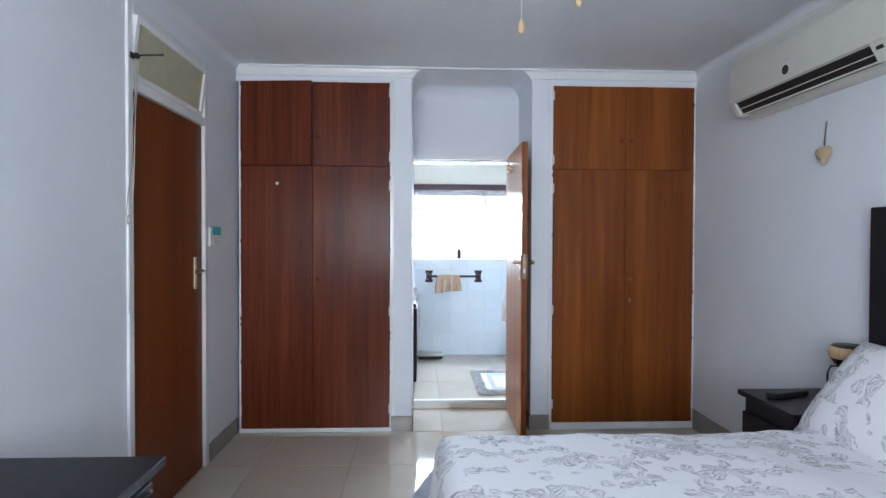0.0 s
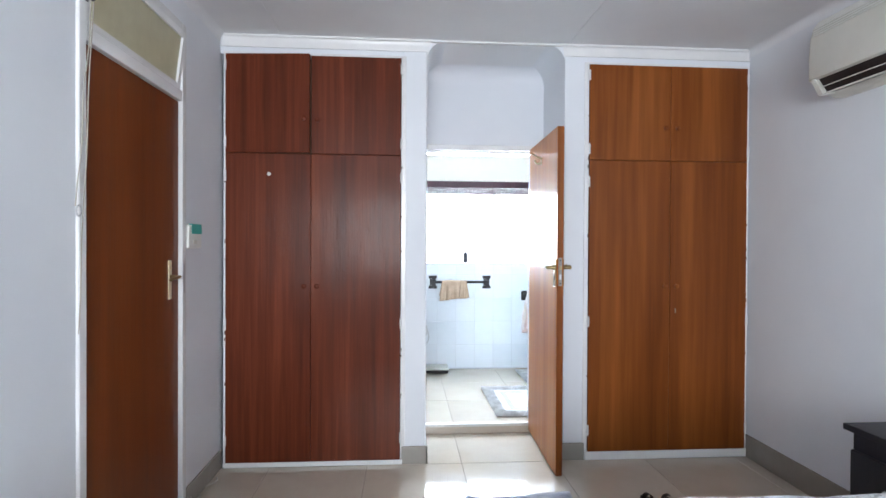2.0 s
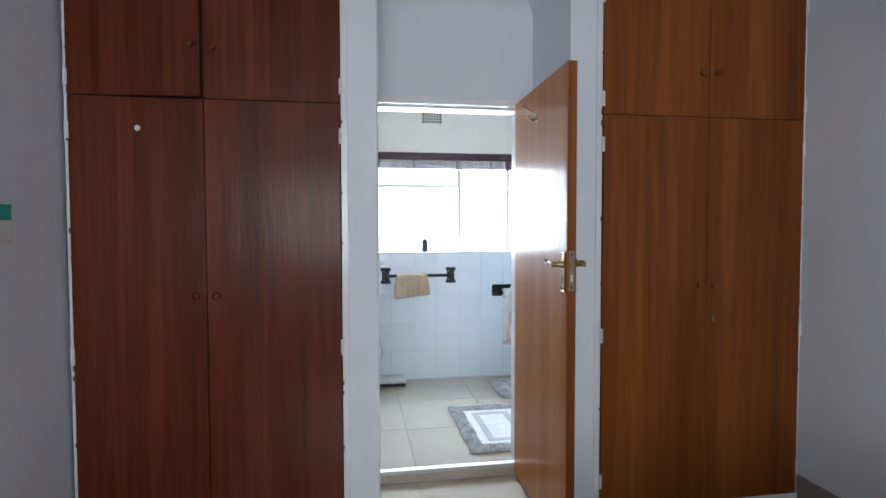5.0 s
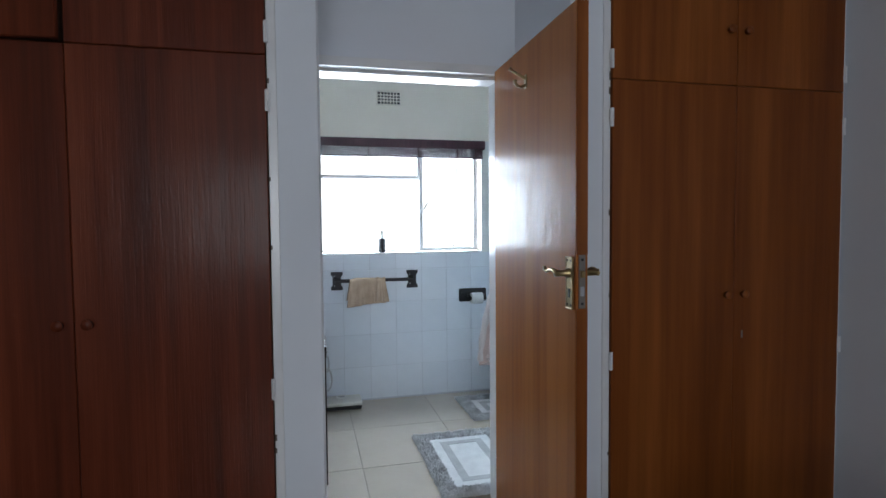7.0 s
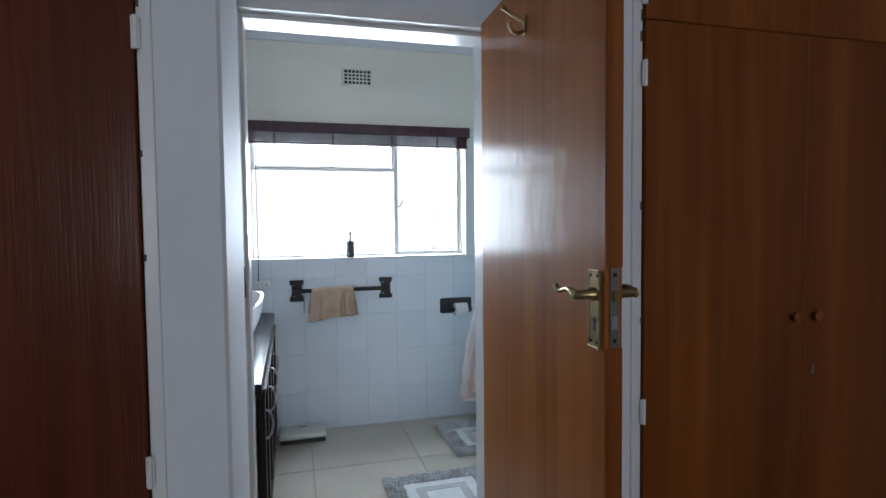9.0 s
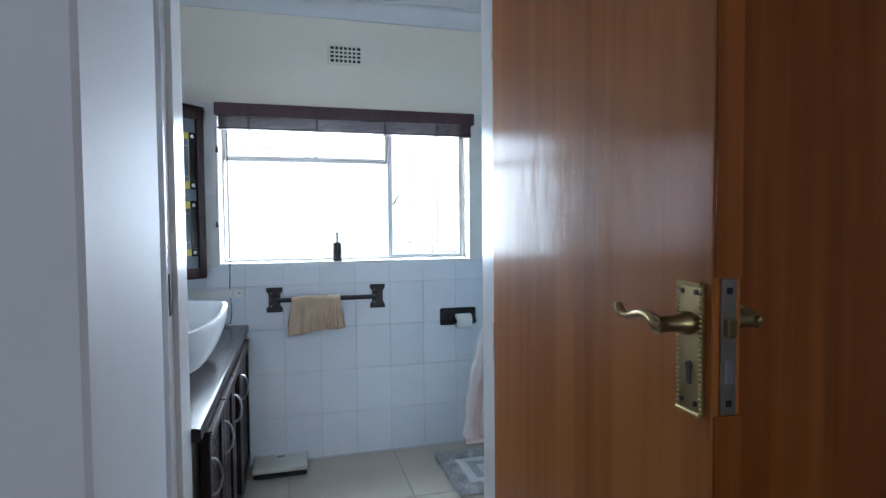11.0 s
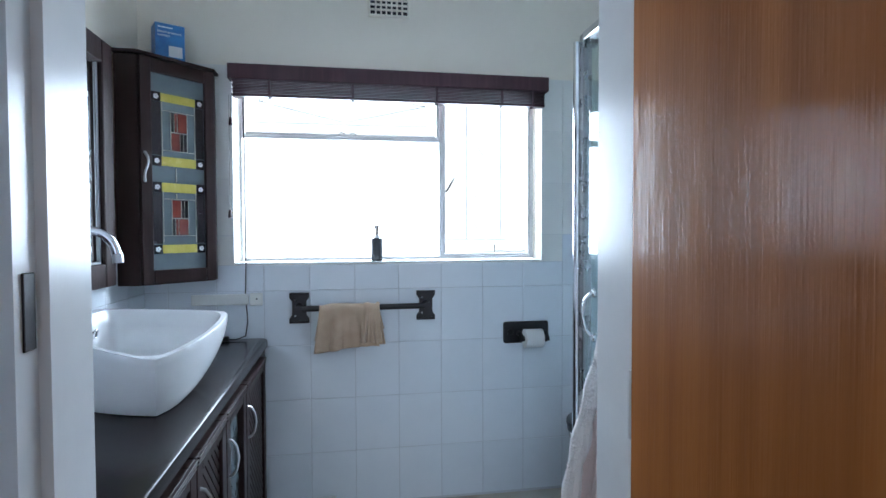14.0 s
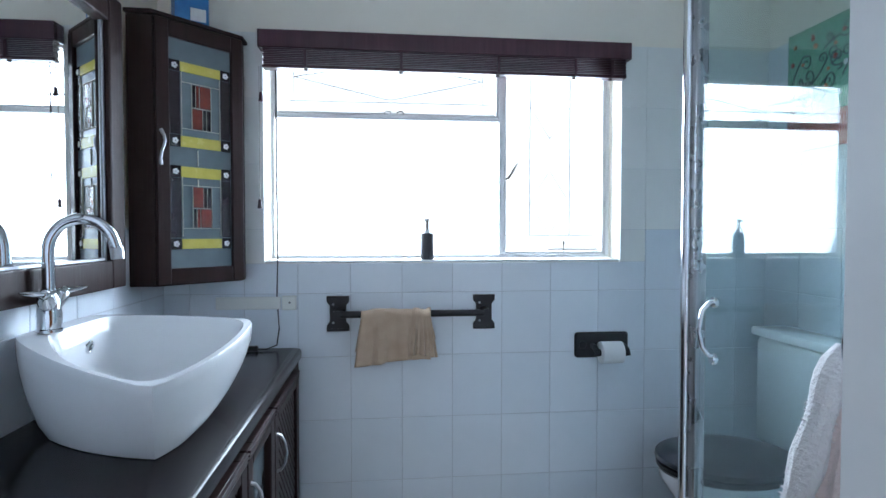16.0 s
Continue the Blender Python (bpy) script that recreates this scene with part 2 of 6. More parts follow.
CERAMIC = mottled("white_ceramic", (0.80, 0.81, 0.83), (0.84, 0.85, 0.86), 0.08, 3.0, 30.0, 0.01, 0.03)
PANE = glass_material("window_glass", (0.97, 0.98, 0.98))
SHOWER_GLASS = glass_material("shower_glass", (0.90, 0.955, 0.955), 0.0, 0.0, 0.85)
MIRROR = mottled("mirror_silver", (0.86, 0.88, 0.88), (0.87, 0.89, 0.89), 0.02, 3.0, 20.0, 0.0, 0.0, 1.0)
FLORAL = floral_cloth("grey_floral_cotton")
BEIGE_TOWEL = cloth("beige_terry", (0.43, 0.305, 0.21), (0.53, 0.39, 0.28), 260.0, 0.8)
PLASTIC_WHITE = mottled("white_plastic", (0.70, 0.70, 0.67), (0.76, 0.76, 0.73), 0.42, 4.0, 150.0, 0.04)
PLASTIC_CREAM = mottled("cream_plastic", (0.62, 0.61, 0.55), (0.68, 0.67, 0.61), 0.42, 4.0, 150.0, 0.04)
BLACK_PLASTIC = plain("black_plastic", (0.012, 0.012, 0.014), 0.4)
VALANCE = wood("plum_stained_wood", (0.034, 0.011, 0.017), (0.052, 0.018, 0.026), (0.074, 0.027, 0.037), 0.35, 0.2, 1.2)
CHALK_GLASS = mottled("grey_blue_leaded_glass", (0.115, 0.145, 0.16), (0.155, 0.19, 0.205), 0.22, 8.0, 60.0, 0.1)
YELLOW_GLASS = mottled("yellow_leaded_glass", (0.52, 0.44, 0.08), (0.62, 0.54, 0.13), 0.25, 20.0, 80.0, 0.15)
RED_GLASS = mottled("deep_red_glass", (0.12, 0.020, 0.014), (0.20, 0.035, 0.022), 0.2, 30.0, 90.0, 0.15)
DARK_GLASS = plain("dark_plum_glass", (0.018, 0.010, 0.014), 0.25)
LEAD = plain("pale_lead_line", (0.52, 0.50, 0.42), 0.4, 0.3)
PETAL = plain("white_petal_paint", (0.75, 0.75, 0.75), 0.5)
PINK_TOWEL = cloth("pale_pink_terry", (0.68, 0.55, 0.53), (0.78, 0.65, 0.62), 220.0, 0.9)
WHITE_TOWEL = cloth("white_fluffy_terry", (0.72, 0.70, 0.70), (0.80, 0.78, 0.78), 200.0, 1.0)
MAT_WHITE = cloth("white_tufted_pile", (0.60, 0.61, 0.61), (0.72, 0.73, 0.73), 180.0, 1.0)
MAT_GREY = cloth("grey_shaggy_pile", (0.46, 0.465, 0.47), (0.78, 0.79, 0.80), 160.0, 1.0)
PAPER = cloth("white_tissue_paper", (0.76, 0.76, 0.76), (0.80, 0.80, 0.80), 120.0, 0.2)
GREY_BLANKET = cloth("grey_blue_blanket", (0.18, 0.19, 0.24), (0.26, 0.27, 0.33), 200.0, 0.8)
BLUE_CARD = mottled("blue_printed_card", (0.015, 0.10, 0.30), (0.04, 0.22, 0.50), 0.35, 14.0, 120.0, 0.03)
TEAL_CARD = plain("teal_card", (0.03, 0.40, 0.36), 0.5)
GREEN_CANVAS = mottled("green_painted_canvas", (0.10, 0.30, 0.19), (0.16, 0.40, 0.26), 0.6, 10.0, 200.0, 0.4)
RED_CANVAS = mottled("red_painted_canvas", (0.26, 0.05, 0.03), (0.36, 0.08, 0.05), 0.6, 10.0, 200.0, 0.4)
COPPER = plain("copper_bead", (0.50, 0.18, 0.06), 0.3, 0.6)
HEART_FELT = cloth("beige_felt", (0.40, 0.30, 0.18), (0.50, 0.39, 0.25), 150.0, 0.6)
PALE_WOOD = wood("pale_turned_wood", (0.36, 0.24, 0.12), (0.46, 0.32, 0.17), (0.55, 0.40, 0.23), 0.45, 0.1, 2.0)
CORD = cloth("thin_cord", (0.30, 0.28, 0.24), (0.42, 0.39, 0.34), 500.0, 0.3)
SANDAL = plain("dark_brown_leather", (0.020, 0.013, 0.010), 0.55)
BARE_WOOD = plain("bare_frame_wood", (0.10, 0.07, 0.05), 0.7)
FROSTED = mottled("obscure_transom_glass", (0.50, 0.46, 0.30), (0.58, 0.54, 0.37), 0.35, 10.0, 90.0, 0.3)
FROSTED.node_tree.nodes["Principled BSDF"].inputs["Transmission Weight"].default_value = 0.25
m_glow, nt_glow, s_glow = material("bright_daylight_distance")
s_glow.inputs["Base Color"].default_value = (0.8, 0.85, 0.9, 1)
s_glow.inputs["Emission Color"].default_value, s_glow.inputs["Emission Strength"].default_value = (0.93, 0.97, 1.0, 1), 5.0


# ---- mesh helpers ----
ORIGIN = {}


def thing(name, place, label, category, group="", kind=""):
    """An Empty at a thing's base, under which its parts are linked."""
    ob = new(name)
    ob.location = place
    ob.empty_display_size = 0.05
    ORIGIN[ob] = Vector(place)
    return tagged(ob, label, category, group, kind)


def link_mesh(name, bm, mat, smooth=False):
    me = bpy.data.meshes.new(name)
    bmesh.ops.recalc_face_normals(bm, faces=bm.faces)
    bm.to_mesh(me)
    bm.free()
    for m in mat if isinstance(mat, (list, tuple)) else [mat]:
        me.materials.append(m)
    if smooth:
        me.shade_smooth()
        me.set_sharp_from_angle(angle=radians(38))
    return new(name, me)


def part(name, bm, mat, parent, label="", smooth=False):
    """One mesh, given in world metres, under a thing or a part."""
    root = ORIGIN[parent]
    bmesh.ops.translate(bm, verts=bm.verts, vec=-root)
    ob = link_mesh(name, bm, mat, smooth)
    ob.parent = parent
    ORIGIN[ob] = root
    return tagged(ob, label)


def single(name, bm, mat, place, label, category, group="", kind="", smooth=False):
    """A thing that is one mesh."""
    bmesh.ops.translate(bm, verts=bm.verts, vec=-Vector(place))
    ob = link_mesh(name, bm, mat, smooth)
    ob.location = place
    ORIGIN[ob] = Vector(place)
    return tagged(ob, label, category, group, kind)


def box(x0, x1, y0, y1, z0, z1, bevel=0.0, bm=None, segments=1):
    bm = bm or bmesh.new()
    made = bmesh.ops.create_cube(bm, size=1.0)["verts"]
    for v in made:
        v.co = Vector(((x0 + x1) / 2 + v.co.x * (x1 - x0), (y0 + y1) / 2 + v.co.y * (y1 - y0), (z0 + z1) / 2 + v.co.z * (z1 - z0)))
    if bevel:
        edges = list({e for v in made for e in v.link_edges})
        bmesh.ops.bevel(bm, geom=edges, offset=bevel, segments=segments, affect="EDGES", profile=0.5)
    return bm


def boxes(*rows, bevel=0.0):
    bm = bmesh.new()
    for r in rows:
        box(*r, bevel=bevel, bm=bm)
    return bm


def loft(rings, bm=None, closed=True, caps=True):
    """A skin over rings of points of equal count."""
    bm = bm or bmesh.new()
    vs = [[bm.verts.new(p) for p in ring] for ring in rings]
    n = len(vs[0])
    for a, b in zip(vs, vs[1:]):
        for i in range(n if closed else n - 1):
            j = (i + 1) % n
            bm.faces.new((a[i], a[j], b[j], b[i]))
    if caps and closed:
        bm.faces.new(list(reversed(vs[0])))
        bm.faces.new(vs[-1])
    return bm


def tube(points, radius, sides=10, bm=None, closed=False):
    """A round bar along a line of points; radius may be a list."""
    pts = [Vector(p) for p in points]
    n = len(pts)
    rad = radius if isinstance(radius, (list, tuple)) else [radius] * n
    rings, up = [], None
    for i, p in enumerate(pts):
        a = pts[(i - 1) % n] if closed else pts[max(i - 1, 0)]
        b = pts[(i + 1) % n] if closed else pts[min(i + 1, n - 1)]
        d = (b - a).normalized()
        if up is None:
            up = d.orthogonal().normalized()
        up = (up - d * up.dot(d)).normalized()
        side = d.cross(up)
        rings.append([p + rad[i] * (math.cos(t) * up + math.sin(t) * side) for t in (2 * math.pi * k / sides for k in range(sides))])
    if closed:
        rings.append(rings[0])
    return loft(rings, bm, caps=not closed)


def disc(centre, axis, radius, depth, sides=20, bevel=0.0, bm=None):
    """A short round bar centred at a place, along an axis."""
    c, d = Vector(centre), Vector(axis).normalized()
    h = depth / 2
    if bevel:
        return tube([c - d * h, c - d * (h - bevel), c + d * (h - bevel), c + d * h], [radius - bevel, radius, radius, radius - bevel], sides, bm)
    return tube([c - d * h, c + d * h], radius, sides, bm)


def ball(centre, radius, bm=None, squash=(1, 1, 1), seg=14):
    bm = bm or bmesh.new()
    made = bmesh.ops.create_uvsphere(bm, u_segments=seg, v_segments=max(seg // 2, 6), radius=radius)["verts"]
    for v in made:
        v.co = Vector(centre) + Vector((v.co.x * squash[0], v.co.y * squash[1], v.co.z * squash[2]))
    return bm


def arc(n, a0, a1, f):
    return [f(radians(a0 + (a1 - a0) * i / n)) for i in range(n + 1)]


def prism(outline, z0, z1, bevel=0.0):
    """An upright solid over an outline of (x, y)."""
    bm = loft([[(x, y, z0) for x, y in outline], [(x, y, z1) for x, y in outline]])
    if bevel:
        bmesh.ops.recalc_face_normals(bm, faces=bm.faces)
        bmesh.ops.bevel(bm, geom=list(bm.edges), offset=bevel, segments=2, affect="EDGES", profile=0.5)
    return bm


# ---- the large structure ----
XL, XR, YB, YF, ZC, ZB = -1.33, 2.08, -1.9, 4.075, 2.62, -0.060      # bedroom; ZB: its floor, a little under the bathroom's
YD, YD2 = 4.62, 4.77                                     # wall with the bathroom door
BXL, BXR, YW, YW2 = -0.55, 1.92, 6.46, 6.70              # bathroom


def structure(name, bm, mat, label, category="wall"):
    return single(name, bm, mat, (0, 0, 0), label, category, kind="structure")


structure("wall_left", boxes((XL - 0.15, XL, YB - 0.2, 2.567, -0.1, ZC), (XL - 0.15, XL, 3.51, YD2, -0.1, ZC), (XL - 0.15, XL, 2.567, 3.51, 2.45, ZC)), WALL, "bluish-white painted plaster bedroom wall around a door")
structure("wall_right", box(XR, XR + 0.15, YB - 0.2, YD2, -0.1, ZC), WALL, "bluish-white painted plaster bedroom wall")
structure("wall_back", boxes((XL, -1.28, YB - 0.2, YB, -0.1, ZC), (0.62, XR, YB - 0.2, YB, -0.1, ZC), (-1.28, 0.62, YB - 0.2, YB, -0.1, 0.9), (-1.28, 0.62, YB - 0.2, YB, 2.12, ZC)), WALL, "plain painted wall with a window opening")
structure("wall_pillar_1", boxes((-0.205, -0.052, YF, 4.525, -0.1, ZC), (-0.205, -0.086, 4.525, YD, -0.1, ZC), bevel=0.008), WALL, "white plastered pier beside the wardrobe and the bathroom door")
structure("wall_pillar_2", box(0.835, 0.985, YF, YD, -0.1, ZC, 0.004), WALL, "white plastered pier between the bathroom door and the wardrobe")
structure("wall_fascia_1", box(XL, -0.205, YF + 0.002, YF + 0.1, 2.507, ZC), WALL, "white plaster band over the wardrobe doors")
structure("wall_fascia_2", box(0.985, XR, YF + 0.002, YF + 0.1, 2.505, ZC), WALL, "white plaster band over the wardrobe doors")
structure("wall_bathroom_door", boxes((XL, -0.08, YD, YD2, -0.1, ZC), (0.795, XR, YD, YD2, -0.1, ZC), (-0.08, 0.795, YD, YD2, 2.055, ZC)), WALL, "painted plaster partition with the bathroom doorway")
structure("wall_bathroom_left", box(BXL - 0.15, BXL, YD2, YW2, -0.1, ZC), BATH_WALL, "cream painted bathroom wall, tiled lower down")
structure("wall_bathroom_right", box(BXR, BXR + 0.15, YD2, YW2, -0.1, ZC), BATH_WALL, "cream painted bathroom wall, tiled lower down")
WX0, WX1, WZ0, WZ1 = -0.165, 1.262, 1.135, 1.99
structure("wall_window", boxes((BXL, WX0, YW, YW2, -0.1, ZC), (WX1, BXR, YW, YW2, -0.1, ZC), (WX0, WX1, YW, YW2, -0.1, WZ0), (WX0, WX1, YW, YW2, WZ1, ZC)), BATH_WALL, "cream painted outer bathroom wall with a wide window opening")
structure("wall_hall", boxes((-2.75, -2.6, 1.0, YD2, -0.1, ZC), (-2.6, XL - 0.15, 0.85, 1.0, -0.1, ZC)), HALL, "yellowish hall wall behind the transom glass")

strips = [(x - 0.022, x + 0.022, YB, YF - 0.08, ZC - 0.004, ZC + 0.01) for x in (-0.98, -0.076, 0.87)]
structure("ceiling", boxes((-2.75, XR + 0.15, YB - 0.2, YW2, ZC, ZC + 0.12), *strips), CEILING, "white ceiling boards with thin cover strips over the joints", "ceiling")
structure("floor", boxes((-2.75, XR + 0.15, YB - 0.2, YD, -0.16, ZB - 0.003), (BXL - 0.15, BXR + 0.15, YD, YW2, -0.16, -0.003)), GROUT, "grey grout bed under polished beige floor tiles", "floor")


def cornice(name, run, inner, drop=0.07, out=0.036, mat=None):
    """A coved plaster cornice along a line at the ceiling; inner: the side to which it projects."""
    prof = [(0.0, -drop), (0.012, -drop), (0.014, -drop + 0.012)] + [(0.014 + (out - 0.026) * (1 - math.cos(a)), -drop + 0.012 + (drop - 0.024) * math.sin(a)) for a in (radians(9 * k) for k in range(1, 11))] + [(out, -0.012), (out, 0.0)]
    if mat:
        prof = [(0.0, -drop)] + [(out * (1 - math.cos(a)), -drop + drop * math.sin(a)) for a in (radians(6 * k) for k in range(1, 15))] + [(out, 0.0)]
    a, b, d = Vector(run[0]), Vector(run[1]), Vector(inner)
    along = (b - a).normalized()
    rings = []
    for p, sign in ((a, run[2]), (b, run[3])):
        rings.append([p + d * u + along * (sign * u) + Vector((0, 0, w)) for u, w in prof + [(0.0, 0.0)]])
    ob = structure(name, loft(rings), mat or GLOSS_WHITE, "white coved plaster cornice along the ceiling", "cornice")
    ob.data.shade_smooth()
    ob.data.set_sharp_from_angle(angle=radians(30))
    return ob


cornice("trim_cornice_1", ((XL, YF, ZC), (-0.052, YF, ZC), 1, 1), (0, -1, 0))
cornice("trim_cornice_2", ((0.835, YF, ZC), (XR, YF, ZC), -1, -1), (0, -1, 0))
cornice("trim_cornice_3", ((-0.052, YF, ZC), (-0.052, YD, ZC), 0, -1), (1, 0, 0), 0.115, 0.115, WALL)
cornice("trim_cornice_4", ((-0.052, YD, ZC), (0.835, YD, ZC), 1, -1), (0, -1, 0), 0.115, 0.115, WALL)
cornice("trim_cornice_5", ((0.835, YF, ZC), (0.835, YD, ZC), 0, -1), (-1, 0, 0), 0.115, 0.115, WALL)
cornice("trim_cornice_6", ((XR, YB, ZC), (XR, YF, ZC), 1, -1), (-1, 0, 0), 0.045, 0.045, CEILING)
cornice("trim_cornice_7", ((XL, YB, ZC), (XL, YF, ZC), 1, -1), (1, 0, 0), 0.045, 0.045, CEILING)
cornice("trim_cornice_8", ((BXL, YW, ZC), (BXR, YW, ZC), 1, -1), (0, -1, 0), 0.105, 0.06)

structure("trim_strip", box(-0.052, 0.835, YF - 0.034, YF - 0.002, ZC - 0.012, ZC, 0.003), GLOSS_WHITE, "thin white ceiling strip across the door recess", "trim")

# steel frame of the bathroom door: rebated jambs and head
FX0, FX1, FZ = -0.047, 0.763, 2.014


def jamb_profile(side):
    """Pressed steel section in plan, from the bedroom face to the bathroom face; side +1 for the jamb at low x."""
    e = FX0 if side > 0 else FX1
    w = -side
    return [(e + w * 0.075, YD - 0.012), (e + w * 0.012, YD - 0.012), (e + w * 0.012, YD + 0.038), (e, YD + 0.044), (e, YD2 + 0.012), (e + w * 0.075, YD2 + 0.012), (e + w * 0.075, YD2 - 0.005), (e + w * 0.04, YD2 - 0.005), (e + w * 0.04, YD + 0.005), (e + w * 0.075, YD + 0.005)]


frame_ob = thing("door_frame_1", (0.36, YD, 0), "white gloss painted pressed steel bathroom door frame", "door frame", kind="structure")
part("jamb", prism(jamb_profile(1), ZB, FZ + 0.05), GLOSS_WHITE, frame_ob)
part("jamb", prism(jamb_profile(-1), ZB, FZ + 0.05), GLOSS_WHITE, frame_ob)
part("head", boxes((FX0 - 0.01, FX1 + 0.01, YD - 0.011, YD + 0.040, FZ + 0.012, FZ + 0.052), (FX0 - 0.01, FX1 + 0.01, YD + 0.042, YD2 + 0.011, FZ, FZ + 0.052), bevel=0.002), GLOSS_WHITE, frame_ob)
part("strike_plate", boxes((FX0 - 0.0125, FX0 - 0.009, YD + 0.004, YD + 0.03, 1.125, 1.222), bevel=0.001), IRON, frame_ob, "dark steel strike plate with rubbed paint")
part("step_riser", box(FX0, FX1, YD - 0.004, YD + 0.035, ZB, -0.0135), FLOOR_TILE, frame_ob, "polished beige tile riser")
part("threshold", box(FX0, FX1, YD - 0.005, YD + 0.035, -0.013, 0.009, 0.003), plain("threshold_strip", (0.62, 0.63, 0.62), 0.3, 0.6), frame_ob, "bright metal threshold strip")

# skirting of floor tiles set on edge
for k, r in enumerate([(-0.206, -0.041, YF - 0.011, YF, ZB, 0.052), (0.834, 0.975, YF - 0.011, YF, ZB, 0.052), (XR - 0.011, XR, YB, YF, ZB, 0.086), (XL, XL + 0.011, 3.52, YF, ZB, 0.055), (XL, XL + 0.011, YB, 2.56, ZB, 0.055), (-0.052, -0.041, YF - 0.011, 4.522, ZB, 0.052), (0.824, 0.835, YF - 0.011, YD - 0.02, ZB, 0.052)]):
    structure("baseboard_%d" % (k + 1), box(*r, bevel=0.0015), SKIRT_TILE, "grey-beige tile skirting along the wall", "skirting")

# bright garden and sky beyond the bathroom window
structure("backdrop", boxes((-14, 15, 16.0, 16.05, -6, 12)), m_glow, "overexposed bright daylight beyond the window", "backdrop")


# ---- bedroom: wardrobes ----
def wardrobe(x0, x1, xm, split, zlow, ztop, wood_mat, label, ajar, group):
    w = thing("built_in_wardrobe", ((x0 + x1) / 2, YF, 0), label, "wardrobe", group)
    # dark brown board; its colour gives the gaps round the doors their shade
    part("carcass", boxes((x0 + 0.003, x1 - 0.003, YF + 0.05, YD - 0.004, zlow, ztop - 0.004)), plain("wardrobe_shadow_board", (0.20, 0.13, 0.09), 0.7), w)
    f, e = 0.016, 0.032
    lo, hi = (f, e) if x0 < 0 else (e, f)
    part("frame", boxes((x0 - lo, x0 - 0.003, YF - 0.007, YF + 0.05, zlow, ztop + f), (x1 + 0.003, x1 + hi, YF - 0.007, YF + 0.05, zlow, ztop + f), (x0 - 0.003, x1 + 0.003, YF - 0.007, YF + 0.05, ztop + 0.003, ztop + f), bevel=0.002), GLOSS_WHITE, w, "chipped white gloss frame")
    rnd = random.Random(int(x1 * 100))
    for k in range(16):
        z, h = rnd.uniform(0.3, ztop - 0.03), rnd.uniform(0.006, 0.028)
        cx = rnd.choice((x0 - 0.006, x1 + 0.006)) + rnd.uniform(-0.002, 0.002)
        part("chipped_spot", box(cx - 0.0032, cx + 0.0032, YF - 0.0082, YF - 0.006, z, z + h, 0.0008), BARE_WOOD, w, "dark bare spot where paint has chipped")
    part("plinth", box(x0 - f, x1 + f, YF - 0.014, YF + 0.05, ZB, zlow - 0.002, 0.003), GLOSS_WHITE, w, "white painted plinth strip")
    rows = [(x0, xm - 0.0008, zlow + 0.001, split - 0.001, -1), (xm + 0.0008, x1, zlow + 0.001, split - 0.001, 1), (x0, xm - 0.0008, split + 0.001, ztop, -1), (xm + 0.0008, x1, split + 0.001, ztop, 1)]
    for k, (a, b, z0, z1, side) in enumerate(rows):
        hinge_x = a if side < 0 else b
        bm = box(a, b, YF - 0.018, YF + 0.002, z0, z1, 0.0025)
        open_by = ajar[k]
        if open_by:
            bmesh.ops.rotate(bm, verts=bm.verts, cent=(hinge_x, YF, 0), matrix=Matrix.Rotation(radians(side * open_by), 3, "Z"))
        door = part("door", bm, wood_mat, w)
        kx, kz = (b - 0.038 if side < 0 else a + 0.038), (1.071 if k < 2 else split + 0.21)
        back = (kx - hinge_x) * math.tan(radians(side * open_by))
        kb = tube([(kx, YF - 0.017 + back, kz), (kx, YF - 0.026 + back, kz), (kx, YF - 0.030 + back, kz), (kx, YF - 0.038 + back, kz), (kx, YF - 0.043 + back, kz)], [0.009, 0.008, 0.015, 0.016, 0.008], 14)
        part("knob", kb, wood_mat, door, smooth=True)
        if k == 1 and x0 > 0:
            part("keyhole_plate", boxes((kx - 0.004, kx + 0.004, YF - 0.0205, YF - 0.0175, 0.895, 0.925), bevel=0.001), DULL_STEEL, door)
        for hz in ((z0 + 0.14, z1 - 0.14, (z0 + z1) / 2 - 0.1) if k < 2 else (z0 + 0.07, z1 - 0.07)):
            hx = hinge_x + side * 0.004
            hb = tube([(hx, YF - 0.021, hz - 0.034), (hx, YF - 0.021, hz + 0.034)], 0.0055, 8)
            box(hx - 0.008, hx + 0.008, YF - 0.0195, YF - 0.016, hz - 0.033, hz + 0.033, bm=hb)
            part("hinge", hb, GLOSS_WHITE, door, "paint-covered butt hinge")
    return w


W1 = wardrobe(-1.293, -0.217, -0.774, 1.893, -0.028, 2.503, MAHOGANY, "built-in wardrobe with red-brown mahogany doors, one top door ajar", (0, 0, 4.5, 0), "built-in wardrobes")
W2 = wardrobe(0.997, 2.056, 1.536, 1.885, -0.004, 2.500, TEAK, "built-in wardrobe with orange-brown veneer doors in white frame", (0, 0, 0, 0), "built-in wardrobes")

part("key_tag", disc((-1.03, YF - 0.021, 1.765), (0, 1, 0), 0.012, 0.005, 10, 0.002), PLASTIC_CREAM, W1, "small pale hook on the door")


